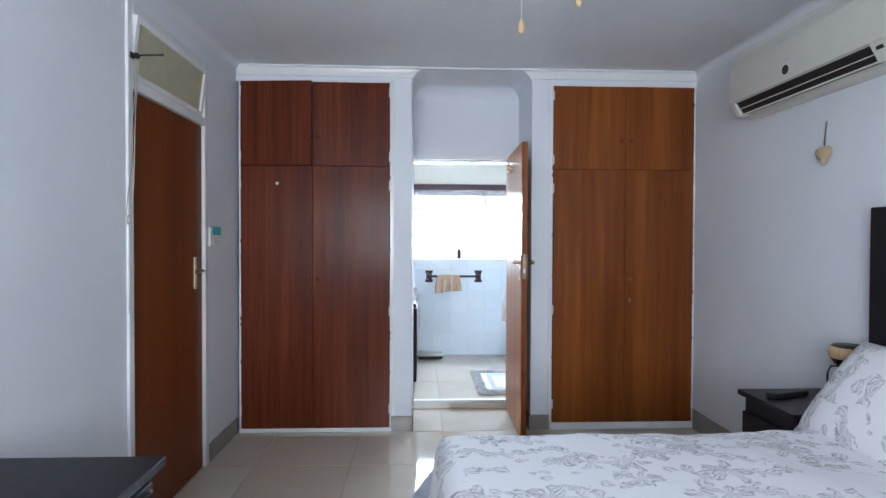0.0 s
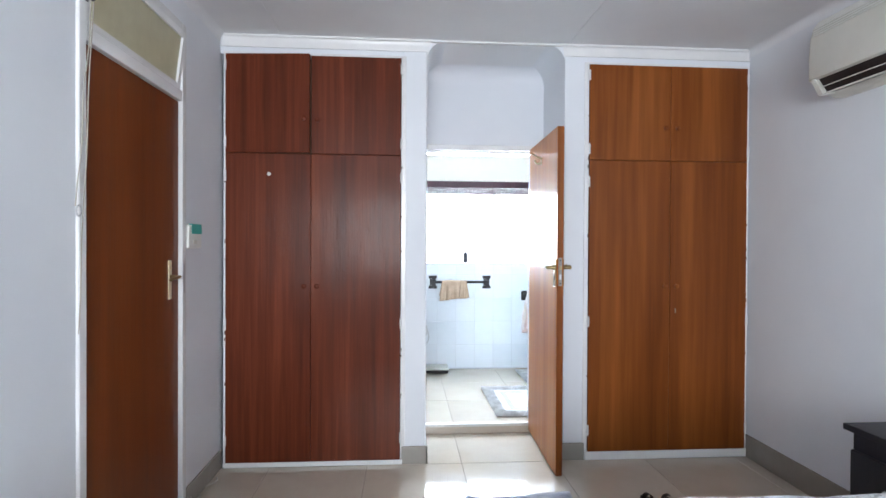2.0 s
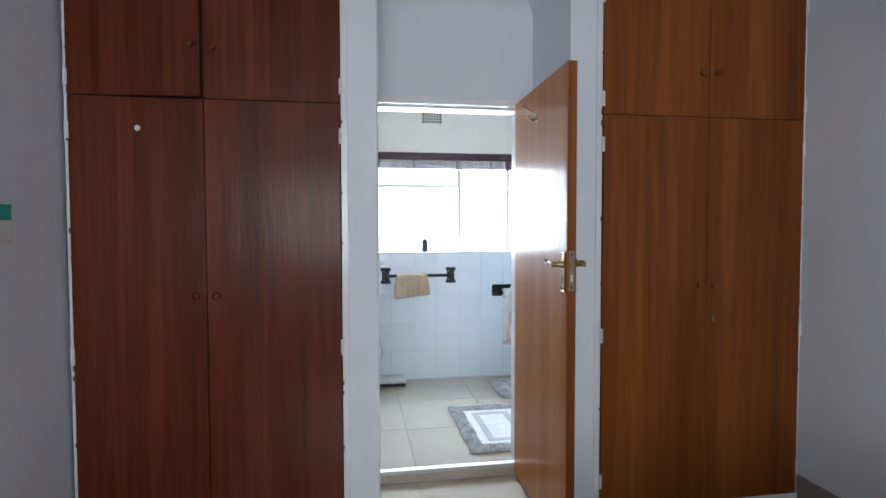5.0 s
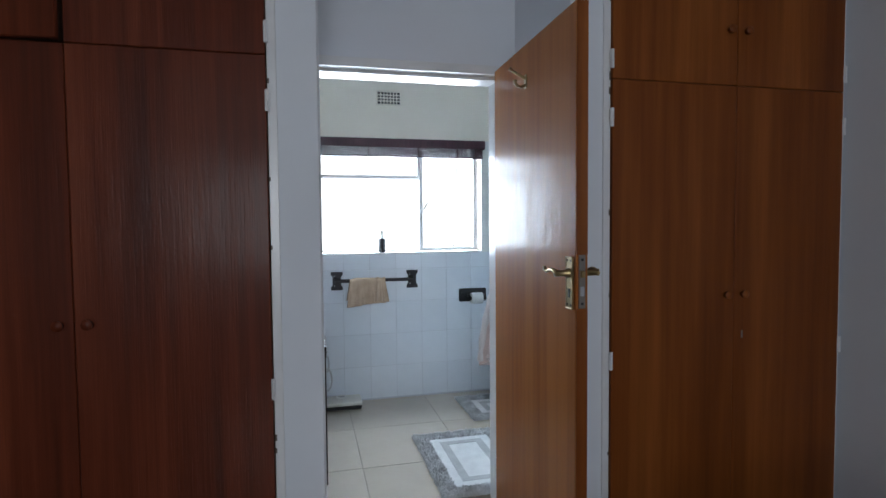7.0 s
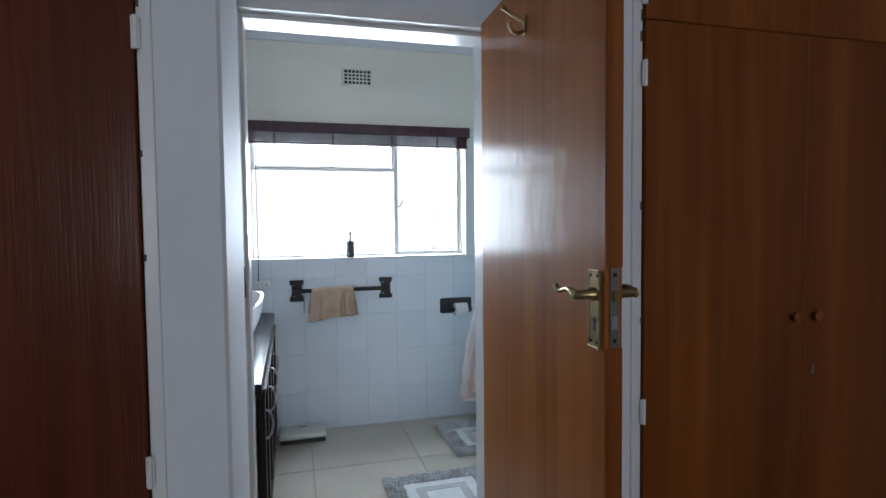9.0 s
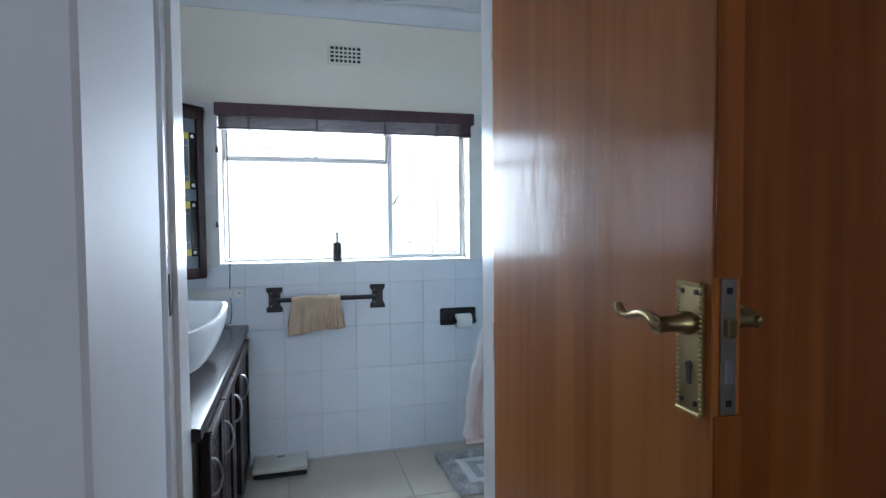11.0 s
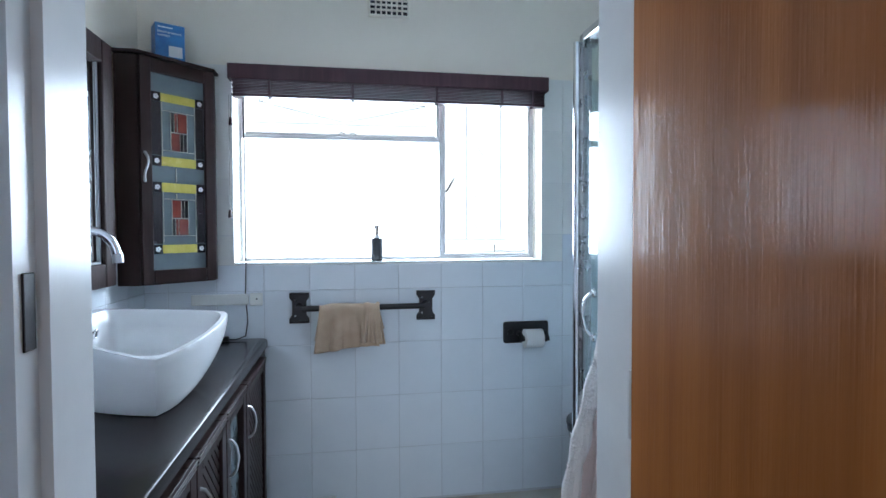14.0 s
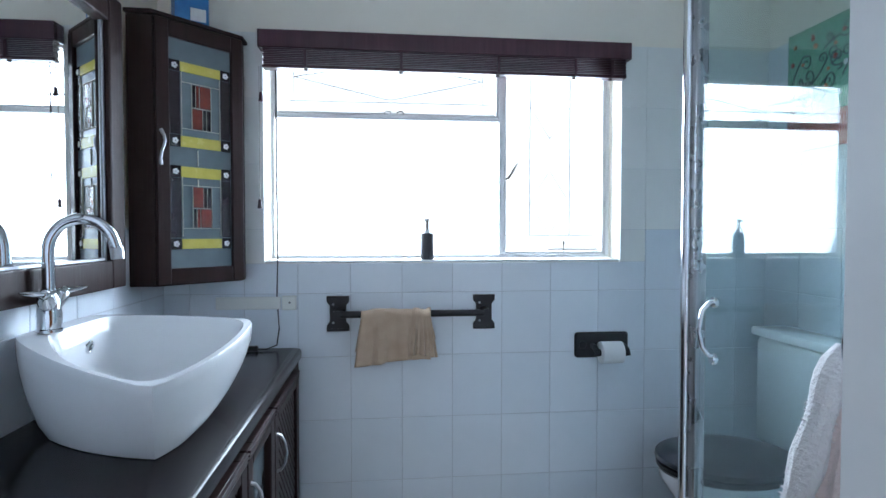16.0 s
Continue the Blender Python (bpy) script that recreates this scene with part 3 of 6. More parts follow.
# ---- doors ----
def lever_handle(owner, face_x, y, z, out, along, mat, s=1.0, sides=12):
    """A scrolled lever on a long back plate; out: +1/-1 in x away from the door face, along: +1/-1 in y."""
    def px(d):
        return face_x + out * d
    w = 0.024 * s
    lo, hi = sorted((px(0.0), px(0.005)))
    plate = part("handle_plate", box(lo, hi, y - w, y + w, z - 0.115 * s, z + 0.052 * s, 0.002), mat, owner, "aged brass back plate with beaded rim")
    bead = bmesh.new()
    for k in range(27):
        for yy in (y - w + 0.003, y + w - 0.003):
            ball((px(0.006), yy, z - 0.111 * s + k * 0.0061 * s), 0.0022, bead, seg=6)
    for zz in (z - 0.113 * s, z + 0.050 * s):
        tube([(px(0.006), y - w + 0.002, zz), (px(0.006), y + w - 0.002, zz)], 0.0028, 8, bead)
    part("beading", bead, mat, plate)
    screws = bmesh.new()
    for zz in (z - 0.101 * s, z + 0.040 * s):
        for yy in (y - 0.013, y + 0.013):
            disc((px(0.006), yy, zz), (1, 0, 0), 0.0035, 0.002, 10, bm=screws)
    part("screw", screws, IRON, plate)
    hole = disc((px(0.0055), y, z - 0.055 * s), (1, 0, 0), 0.006, 0.002, 12)
    box(min(px(0.0046), px(0.0066)), max(px(0.0046), px(0.0066)), y - 0.0035, y + 0.0035, z - 0.078 * s, z - 0.055 * s, bm=hole)
    part("keyhole", hole, BLACK_PLASTIC, plate)
    lev = tube([(px(0.004), y, z), (px(0.012), y, z), (px(0.018), y, z), (px(0.047), y, z), (px(0.054), y, z)], [0.015, 0.015, 0.011, 0.010, 0.012], sides)
    pts = [(px(0.050), y + along * d * 0.86, z + e) for d, e in ((-0.012, -0.001), (0.0, 0.0), (0.02, 0.008), (0.04, 0.010), (0.06, 0.006), (0.08, 0.001), (0.095, 0.002), (0.106, 0.008), (0.108, 0.016))]
    tube(pts, [0.007, 0.0095, 0.0075, 0.0058, 0.0052, 0.005, 0.0054, 0.007, 0.005], sides, lev)
    part("lever", lev, mat, owner, smooth=True)


DX, DY0, DY1 = 0.734, 3.787, 4.612
leaf = thing("door_1", (DX + 0.02, DY1, 0), "varnished brown flush door standing open at the bathroom doorway", "door", kind="structure")
slab = part("door_leaf", box(DX, DX + 0.04, DY0, DY1, -0.042, 2.04, 0.002), DOOR_WOOD, leaf)
part("edge_lipping", boxes((DX + 0.0015, DX + 0.0385, DY0 - 0.0035, DY0 - 0.0003, -0.040, 1.09), (DX + 0.0015, DX + 0.0385, DY0 - 0.0035, DY0 - 0.0003, 1.26, 2.038)), TEAK, leaf, "orange-brown solid wood edge strip")
lever_handle(leaf, DX, DY0 + 0.036, 1.200, -1, 1, BRASS)
lever_handle(leaf, DX + 0.04, DY0 + 0.036, 1.200, 1, 1, BRASS, 0.95)
lock = part("lock_plate", box(DX + 0.009, DX + 0.031, DY0 - 0.004, DY0 + 0.001, 1.091, 1.259, 0.001), DULL_STEEL, leaf, "dull steel mortice lock forend")
part("latch", boxes((DX + 0.013, DX + 0.027, DY0 - 0.012, DY0 - 0.003, 1.188, 1.210), bevel=0.002), BRASS, lock)
part("bolt", boxes((DX + 0.014, DX + 0.026, DY0 - 0.007, DY0 - 0.003, 1.130, 1.160), bevel=0.001), SATIN, lock)
part("screw", boxes((DX + 0.016, DX + 0.024, DY0 - 0.0048, DY0 - 0.003, 1.240, 1.248), (DX + 0.016, DX + 0.024, DY0 - 0.0048, DY0 - 0.003, 1.102, 1.110)), IRON, lock)
for hz in (0.22, 1.02, 1.82):
    part("hinge", tube([(DX + 0.002, DY1 + 0.004, hz - 0.05), (DX + 0.002, DY1 + 0.004, hz + 0.05)], 0.0045, 10), GLOSS_WHITE, leaf)
# coat hook near the top of the door
hook = thing("coat_hook", (DX, 4.217, 1.88), "brass double coat hook screwed to the varnished door", "hook")
part("back_plate", box(DX - 0.004, DX - 0.0002, 4.205, 4.229, 1.872, 1.925, 0.0015), BRASS, hook)
part("prong", tube([(DX - 0.003, 4.217, 1.885), (DX - 0.02, 4.217, 1.876), (DX - 0.036, 4.217, 1.88), (DX - 0.045, 4.217, 1.893), (DX - 0.045, 4.217, 1.902)], [0.005, 0.005, 0.005, 0.005, 0.008], 10), BRASS, hook, smooth=True)
part("prong", tube([(DX - 0.003, 4.217, 1.91), (DX - 0.035, 4.217, 1.925), (DX - 0.06, 4.217, 1.94), (DX - 0.066, 4.217, 1.944)], [0.005, 0.005, 0.005, 0.008], 10), BRASS, hook, smooth=True)

# the open door stands a little short of a right angle, its hook with it
swing = Matrix.Translation((DX, DY1, 0)) @ Matrix.Rotation(radians(-1.7), 4, "Z") @ Matrix.Translation((-DX, -DY1, 0))
for swung in (leaf, hook):
    swung.matrix_world = swing @ Matrix.Translation(swung.location)

# hall door with its steel frame and tilted transom light
HY0, HY1, HZ = 2.612, 3.462, 2.05
hall_frame = thing("door_frame_2", (XL, 3.06, ZB), "white painted steel frame of a hall door with transom", "door frame", kind="structure")
for y0, y1 in ((2.567, HY0), (HY1, 3.51)):
    part("jamb", boxes((XL - 0.12, XL + 0.012, y0, y1, ZB, 2.45), bevel=0.003), GLOSS_WHITE, hall_frame)
part("head", box(XL - 0.12, XL + 0.012, HY0, HY1, 2.405, 2.45, 0.003), GLOSS_WHITE, hall_frame)
part("transom_bar", box(XL - 0.12, XL + 0.011, HY0, HY1, HZ + 0.003, HZ + 0.055, 0.003), GLOSS_WHITE, hall_frame)
sash = thing("transom_window", (XL - 0.01, 3.065, HZ + 0.06), "frosted transom window tilted open into the room", "window", kind="structure")
tilt = Matrix.Translation((XL - 0.012, 0, HZ + 0.06)) @ Matrix.Rotation(radians(7), 4, "Y") @ Matrix.Translation((-XL + 0.012, 0, -HZ - 0.06))


def tilted(bm):
    bmesh.ops.transform(bm, matrix=tilt, verts=bm.verts)
    return bm


part("sash_frame", tilted(boxes((XL - 0.03, XL - 0.002, HY0 + 0.004, HY0 + 0.034, HZ + 0.06, 2.395), (XL - 0.03, XL - 0.002, HY1 - 0.034, HY1 - 0.004, HZ + 0.06, 2.395), (XL - 0.03, XL - 0.002, HY0 + 0.034, HY1 - 0.034, HZ + 0.06, HZ + 0.088), (XL - 0.03, XL - 0.002, HY0 + 0.034, HY1 - 0.034, 2.367, 2.395))), GLOSS_WHITE, sash)
part("pane", tilted(box(XL - 0.018, XL - 0.014, HY0 + 0.034, HY1 - 0.034, HZ + 0.088, 2.367)), FROSTED, sash, "yellowish frosted pane")
opener = thing("window_opener", (XL + 0.02, 2.607, 2.2), "dark iron transom opener with hanging cords", "window opener")
part("bracket", boxes((XL + 0.013, XL + 0.02, 2.582, 2.612, 2.185, 2.215), bevel=0.002), IRON, opener)
part("pulley", disc((XL + 0.034, 2.602, 2.2), (0, 1, 0), 0.014, 0.018, 14, 0.003), IRON, opener)
part("arm", tube([(XL + 0.030, 2.602, 2.2), (XL + 0.06, 2.602, 2.203), (XL + 0.145, 2.604, 2.206), (XL + 0.152, 2.604, 2.207)], [0.005, 0.004, 0.004, 0.007], 8), IRON, opener)
for dy, zend in ((-0.004, 1.46), (0.006, 1.02)):
    pts = [(XL + 0.036 - 0.018 * k / 10 + 0.003 * math.sin(k * 1.3 + dy * 300), 2.602 + dy - 0.006 * k + 0.002 * math.sin(k), 2.19 + (zend - 2.19) * k / 10) for k in range(11)]
    part("cord", tube(pts, 0.0022, 6), CORD, opener)
part("ring", tube(arc(16, 0, 337, lambda a: (XL + 0.022, 2.545 + 0.014 * math.cos(a), 1.445 + 0.019 * math.sin(a))), 0.003, 6, closed=True), SATIN, opener)

hall_door = thing("door_2", (XL - 0.03, HY0, ZB), "closed red-brown flush wooden door to the hall", "door", kind="structure")
part("door_leaf", box(XL - 0.048, XL - 0.008, HY0 + 0.003, HY1 - 0.003, ZB + 0.004, HZ, 0.002), HALL_DOOR_WOOD, hall_door)
# brass lightened: the bright window it would reflect is put into its colour
hp = part("handle_plate", box(XL - 0.009, XL - 0.002, HY1 - 0.125, HY1 - 0.095, 1.06, 1.25, 0.002), plain("reflection_lit_brass", (0.86, 0.76, 0.52), 0.35, 0.5), hall_door, "brass back plate lightened for a window reflection")
part("lever", tube([(XL - 0.004, HY1 - 0.11, 1.17), (XL + 0.035, HY1 - 0.11, 1.17), (XL + 0.045, HY1 - 0.12, 1.17), (XL + 0.045, HY1 - 0.20, 1.165), (XL + 0.04, HY1 - 0.215, 1.16)], [0.011, 0.009, 0.009, 0.007, 0.008], 10), BRASS, hall_door, smooth=True)
part("lock_plate", box(XL + 0.0125, XL + 0.0155, HY1 + 0.004, HY1 + 0.024, 1.08, 1.23, 0.001), SATIN, hall_door, "steel strike plate on the frame")
for hz in (0.25, 1.05, 1.78):
    part("hinge", boxes((XL - 0.006, XL + 0.008, HY0 - 0.004, HY0 + 0.008, hz - 0.05, hz + 0.05), bevel=0.003), GLOSS_WHITE, hall_door, "paint-covered hinge")

switch = thing("wall_control", (XL, 3.60, 1.31), "white wall control box with a teal tag on top", "wall control")
part("back_plate", box(XL, XL + 0.008, 3.512, 3.705, 1.305, 1.435, 0.002), PLASTIC_WHITE, switch)
part("case", box(XL + 0.008, XL + 0.022, 3.518, 3.700, 1.310, 1.430, 0.005, segments=2), PLASTIC_WHITE, switch)
part("button", box(XL + 0.022, XL + 0.025, 3.575, 3.625, 1.330, 1.352, 0.0012), PLASTIC_CREAM, switch)
part("tag", boxes((XL + 0.0222, XL + 0.024, 3.555, 3.695, 1.384, 1.437), (XL + 0.009, XL + 0.0222, 3.555, 3.695, 1.4305, 1.437)), TEAL_CARD, switch, "teal card tag")

# loose cable at the foot of the wall beside the hall door
single("floor_cable", tube([(XL + 0.016, 3.56 + 0.04 * k, ZB + 0.006 + (0.05 if k == 0 else 0.0)) if k < 3 else (XL + 0.02 + 0.03 * math.sin(k), 3.56 + 0.04 * k, ZB + 0.006) for k in range(10)], 0.004, 6), CORD, (XL + 0.02, 3.6, ZB), "loose grey cable lying along the skirting", "cable", smooth=True)


# ---- bed ----
BX0, BX1, BY0, BY1, BZ = 0.08, 2.0, 0.55, 2.165, 0.615


def cushion(centre, ex, ey, ez, w, h, t, n=18, seed=0.0):
    """A stuffed cushion: pinched corners, swollen middle and soft creases; ex, ey span it, ez is its thickness axis."""
    bm = bmesh.new()
    ex, ey, ez, c = Vector(ex).normalized(), Vector(ey).normalized(), Vector(ez).normalized(), Vector(centre)
    for side in (1, -1):
        grid = []
        for i in range(n + 1):
            row = []
            for j in range(n + 1):
                u, v = 2 * i / n - 1, 2 * j / n - 1
                swell = max((1 - u ** 4) * (1 - v ** 4), 0.0) ** 0.55
                p = c + ex * (u * w / 2 * (1 + 0.03 * v * v)) + ey * (v * h / 2 * (1 + 0.03 * u * u))
                p += ez * side * (swell * t / 2 + 0.006 * swell * noise.noise(Vector((u * 2.2, v * 2.2, seed + side))))
                row.append(bm.verts.new(p))
            grid.append(row)
        for i in range(n):
            for j in range(n):
                bm.faces.new((grid[i][j], grid[i + 1][j], grid[i + 1][j + 1], grid[i][j + 1]))
    bmesh.ops.remove_doubles(bm, verts=bm.verts, dist=0.0005)
    return bm


bed = thing("bed", (1.0, 1.35, ZB), "double bed with dark wooden headboard and mattress", "bed")
part("mattress", box(BX0 + 0.05, BX1, BY0 + 0.04, BY1 - 0.04, 0.3, BZ - 0.06, 0.05, segments=3), cloth("mattress_ticking", (0.6, 0.6, 0.6), (0.66, 0.66, 0.66)), bed)
part("base", box(BX0 + 0.06, BX1, BY0 + 0.05, BY1 - 0.05, 0.08, 0.3, 0.01), GREY_BLANKET, bed)
for x in (BX0 + 0.14, BX1 - 0.12):
    for y in (BY0 + 0.14, BY1 - 0.14):
        part("leg", tube([(x, y, ZB), (x, y, 0.081)], [0.022, 0.028], 10), BLACK_WOOD, bed)
hb = part("headboard", boxes((2.02, 2.066, 2.28, 2.385, ZB, 1.51), (2.02, 2.066, 0.30, 0.405, ZB, 1.51), (2.02, 2.066, 0.405, 2.28, 1.40, 1.51), bevel=0.004), BLACK_WOOD, bed, "black stained wooden headboard")
for k in range(6):
    y0 = 0.405 + k * 0.3125
    part("panel", box(2.034, 2.058, y0 + 0.004, y0 + 0.3085, 0.3, 1.40, 0.004), BLACK_WOOD, hb)

# bed cover, draped over the foot and both sides
bm = bmesh.new()
NX, NY, HANG, RAD = 86, 84, 0.36, 0.07


def draped(s, length, both):
    """Distance along a cloth edge to (place, drop), rounded over the mattress edge."""
    def edge(d):
        q = RAD * math.pi / 2
        if d <= 0:
            return 0.0, 0.0
        if d < q:
            a = d / RAD
            return RAD * math.sin(a), RAD * (1 - math.cos(a))
        return RAD, RAD + d - q
    if s < HANG:
        off, drop = edge(HANG - s)
        return RAD - off, drop
    if both and s > HANG + length - 2 * RAD:
        off, drop = edge(s - HANG - length + 2 * RAD)
        return length - RAD + off, drop
    return RAD + s - HANG, 0.0


lx, ly = BX1 - BX0 - 0.03, BY1 - BY0
rows = []
for i in range(NX + 1):
    row = []
    for j in range(NY + 1):
        s, q = i / NX * (lx - RAD + HANG), j / NY * (ly - 2 * RAD + 2 * HANG)
        x, dx = draped(s, lx, False)
        y, dy = draped(q, ly, True)
        drop = max(dx, dy) + 0.18 * min(dx, dy)
        fold = noise.noise(Vector((s * 2.3, q * 2.3, 0.0))) * 0.014 + noise.noise(Vector((s * 6.5 + 3, q * 5.5, 1.0))) * 0.007 + abs(noise.noise(Vector((s * 11, q * 3.0, 7.0)))) * 0.006
        flare = min(drop / HANG, 1.0)
        ox = -(0.02 + 0.03 * math.sin(q * 21.0)) * flare if dx > dy * 0.6 else 0.0
        oy = (0.015 + 0.02 * math.sin(s * 19.0)) * flare * (1 if q > ly / 2 + HANG - RAD else -1) if dy > dx * 0.6 else 0.0
        row.append(bm.verts.new((BX0 + x + ox, BY0 + y + oy * 0.5, BZ - drop + (fold if drop < 0.02 else fold * 0.4) - 0.012)))
    rows.append(row)
for i in range(NX):
    for j in range(NY):
        bm.faces.new((rows[i][j], rows[i + 1][j], rows[i + 1][j + 1], rows[i][j + 1]))
cover = single("bed_cover", bm, FLORAL, (1.0, 1.35, 0.24), "white cotton duvet cover with grey floral print, loosely spread", "duvet", smooth=True)
sol = cover.modifiers.new("thickness", "SOLIDIFY")
sol.thickness, sol.offset = 0.012, -1
# small rug on the floor between bed and wardrobe, one corner curled
bm = bmesh.new()
CORN = [Vector((-0.06, 2.92, 0)), Vector((0.60, 2.74, 0)), Vector((0.145, 3.53, 0)), Vector((0.74, 3.60, 0))]
gr = []
for i in range(25):
    u, row = i / 24, []
    for j in range(29):
        v = j / 28
        p = CORN[0] * (1 - u) * (1 - v) + CORN[1] * u * (1 - v) + CORN[2] * (1 - u) * v + CORN[3] * u * v
        curl = max(0.0, 1 - (u * u + (1 - v) * (1 - v)) ** 0.5 / 0.25)
        p.z = ZB + 0.006 + 0.03 * curl ** 1.5 + 0.004 * (1 + noise.noise(Vector((u * 5, v * 6, 3.0))))
        row.append(bm.verts.new(p))
    gr.append(row)
for a, b in zip(gr, gr[1:]):
    for k in range(28):
        bm.faces.new((a[k], b[k], b[k + 1], a[k + 1]))
rug = single("floor_rug", bm, GREY_BLANKET, (0.35, 3.2, ZB), "small grey-blue floor rug with a curled corner beside the bed", "rug", smooth=True)
sol = rug.modifiers.new("thickness", "SOLIDIFY")
sol.thickness, sol.offset = 0.007, 0
pillow = cushion((1.745, 1.90, 0.745), (0, 1, 0.0), (0.62, 0, 0.78), (-0.78, 0, 0.62), 0.70, 0.47, 0.18, seed=2.0)
single("pillow", pillow, FLORAL, (1.745, 1.90, 0.60), "plump white pillow with grey floral print against the headboard", "pillow", "pillows", smooth=True)
pillow = cushion((1.80, 1.06, 0.752), (0, 1, 0.0), (0.62, 0, 0.78), (-0.78, 0, 0.62), 0.66, 0.46, 0.17, seed=5.0)
single("pillow", pillow, FLORAL, (1.80, 1.06, 0.60), "plump white pillow with grey floral print against the headboard", "pillow", "pillows", smooth=True)

# ---- nightstand, its lamp and the remote ----
ns = thing("nightstand", (1.85, 2.53, ZB), "black stained wooden nightstand with drawers beside the bed", "nightstand")
part("body", box(1.665, 2.06, 2.335, 2.725, 0.03, 0.575, 0.003), BLACK_WOOD, ns)
part("top", box(1.632, 2.066, 2.318, 2.742, 0.575, 0.602, 0.005, segments=2), BLACK_WOOD, ns, "worn black top with rounded edge")
for z0, z1 in ((0.06, 0.27), (0.285, 0.50)):
    d = part("drawer", box(1.643, 1.664, 2.345, 2.715, z0, z1, 0.004), BLACK_WOOD, ns)
    part("knob", ball((1.630, 2.53, (z0 + z1) / 2), 0.014, squash=(0.9, 1, 1)), SATIN, d, smooth=True)
for x in (1.69, 2.035):
    for y in (2.36, 2.70):
        part("foot", box(x - 0.02, x + 0.02, y - 0.02, y + 0.02, ZB, 0.031, 0.003), BLACK_WOOD, ns)
rem = thing("remote_control", (1.80, 2.60, 0.602), "long black remote control lying on the nightstand", "remote control")
turn = Matrix.Translation((1.80, 2.60, 0)) @ Matrix.Rotation(radians(-72), 4, "Z")
bm = box(-0.026, 0.026, -0.115, 0.115, 0.6035, 0.628, 0.006, segments=2)
bmesh.ops.transform(bm, matrix=turn, verts=bm.verts)
body = part("case", bm, BLACK_PLASTIC, rem, smooth=True)
bm = bmesh.new()
for i in range(7):
    for j in (-1, 0, 1):
        box(j * 0.013 - 0.004, j * 0.013 + 0.004, -0.09 + i * 0.026, -0.081 + i * 0.026, 0.6275, 0.6305, bm=bm)
bmesh.ops.transform(bm, matrix=turn, verts=bm.verts)
part("buttons", bm, plain("grey_rubber", (0.12, 0.12, 0.13), 0.6), body)
lamp = thing("bedside_lamp", (1.93, 2.375, 0.602), "small turned wooden bedside lamp with cream band", "lamp")
part("base", tube([(1.93, 2.375, 0.602), (1.93, 2.375, 0.612), (1.93, 2.375, 0.622)], [0.06, 0.06, 0.03], 20), ESPRESSO, lamp, smooth=True)
part("stem", tube([(1.93, 2.375, 0.62), (1.93, 2.375, 0.78)], 0.009, 10), ESPRESSO, lamp)
part("lower_rim", tube([(1.93, 2.375, 0.775), (1.93, 2.375, 0.785), (1.93, 2.375, 0.815), (1.93, 2.375, 0.836)], [0.02, 0.035, 0.062, 0.076], 24), ESPRESSO, lamp, smooth=True)
part("band", tube([(1.93, 2.375, 0.836), (1.93, 2.375, 0.848), (1.93, 2.375, 0.876), (1.93, 2.375, 0.887)], [0.077, 0.082, 0.081, 0.073], 24), PALE_WOOD, lamp, "cream wooden band", smooth=True)
part("upper_rim", tube([(1.93, 2.375, 0.887), (1.93, 2.375, 0.895), (1.93, 2.375, 0.899)], [0.072, 0.062, 0.02], 24), ESPRESSO, lamp, smooth=True)
part("cable", tube([(1.90, 2.375, 0.80), (1.85, 2.385, 0.80), (1.835, 2.385, 0.77), (1.835, 2.385, 0.70), (1.85, 2.385, 0.62), (1.90, 2.385, 0.607)], 0.004, 8), BLACK_PLASTIC, lamp, smooth=True)

# ---- dresser ----
dr = thing("dresser", (-1.0, 0.75, ZB), "black stained wooden chest of drawers against the wall", "dresser")
part("carcass", box(XL + 0.02, -0.735, 0.0, 1.53, 0.04, 0.715, 0.003), BLACK_WOOD, dr)
part("top", boxes((XL + 0.015, -0.70, -0.03, 1.56, 0.727, 0.752), (XL + 0.015, -0.71, -0.02, 1.55, 0.7145, 0.7265), bevel=0.003), BLACK_WOOD, dr, "polished black top with stepped edge")
for r, (z0, z1) in enumerate(((0.08, 0.28), (0.295, 0.495), (0.51, 0.70))):
    for c in range(2):
        y0 = 0.02 + c * 0.755
        d = part("drawer", boxes((-0.734, -0.716, y0, y0 + 0.74, z0, z1), (-0.716, -0.708, y0 + 0.02, y0 + 0.72, z0 + 0.02, z1 - 0.02), bevel=0.003), BLACK_WOOD, dr)
        part("knob", ball((-0.700, y0 + 0.37, (z0 + z1) / 2), 0.015), SATIN, d, smooth=True)
for x in (XL + 0.05, -0.77):
    for y in (0.04, 1.49):
        part("foot", box(x - 0.025, x + 0.025, y - 0.025, y + 0.025, ZB, 0.041, 0.003), BLACK_WOOD, dr)

# ---- air conditioner on the wall ----
ac = thing("air_conditioner", (1.98, 2.6, 2.12), "white wall air conditioner with a dark open outlet slot", "air conditioner")
AY0, AY1 = 1.95, 3.285
prof = [(XR, 2.50), (1.965, 2.50), (1.925, 2.485), (1.900, 2.455), (1.885, 2.40), (1.876, 2.30), (1.878, 2.187), (1.905, 2.176), (1.955, 2.168), (1.985, 2.125), (2.02, 2.104), (XR, 2.104)]
bm = loft([[(x, AY0, z) for x, z in prof], [(x, AY0 + 0.02, z) for x, z in prof], [(x, AY1 - 0.02, z) for x, z in prof], [(x + (0.006 if x < 2 else 0), AY1, z) for x, z in prof]])
part("casing", bm, PLASTIC_CREAM, ac, "slightly yellowed white plastic casing", smooth=True)
# solid black block in the outlet; its colour gives the shade of the slot
part("outlet", loft([[(x, y, z) for x, z in ((1.893, 2.179), (1.956, 2.166), (1.985, 2.123), (1.940, 2.112))] for y in (2.24, AY1 - 0.06)]), BLACK_PLASTIC, ac, "black block standing in for the shaded slot")
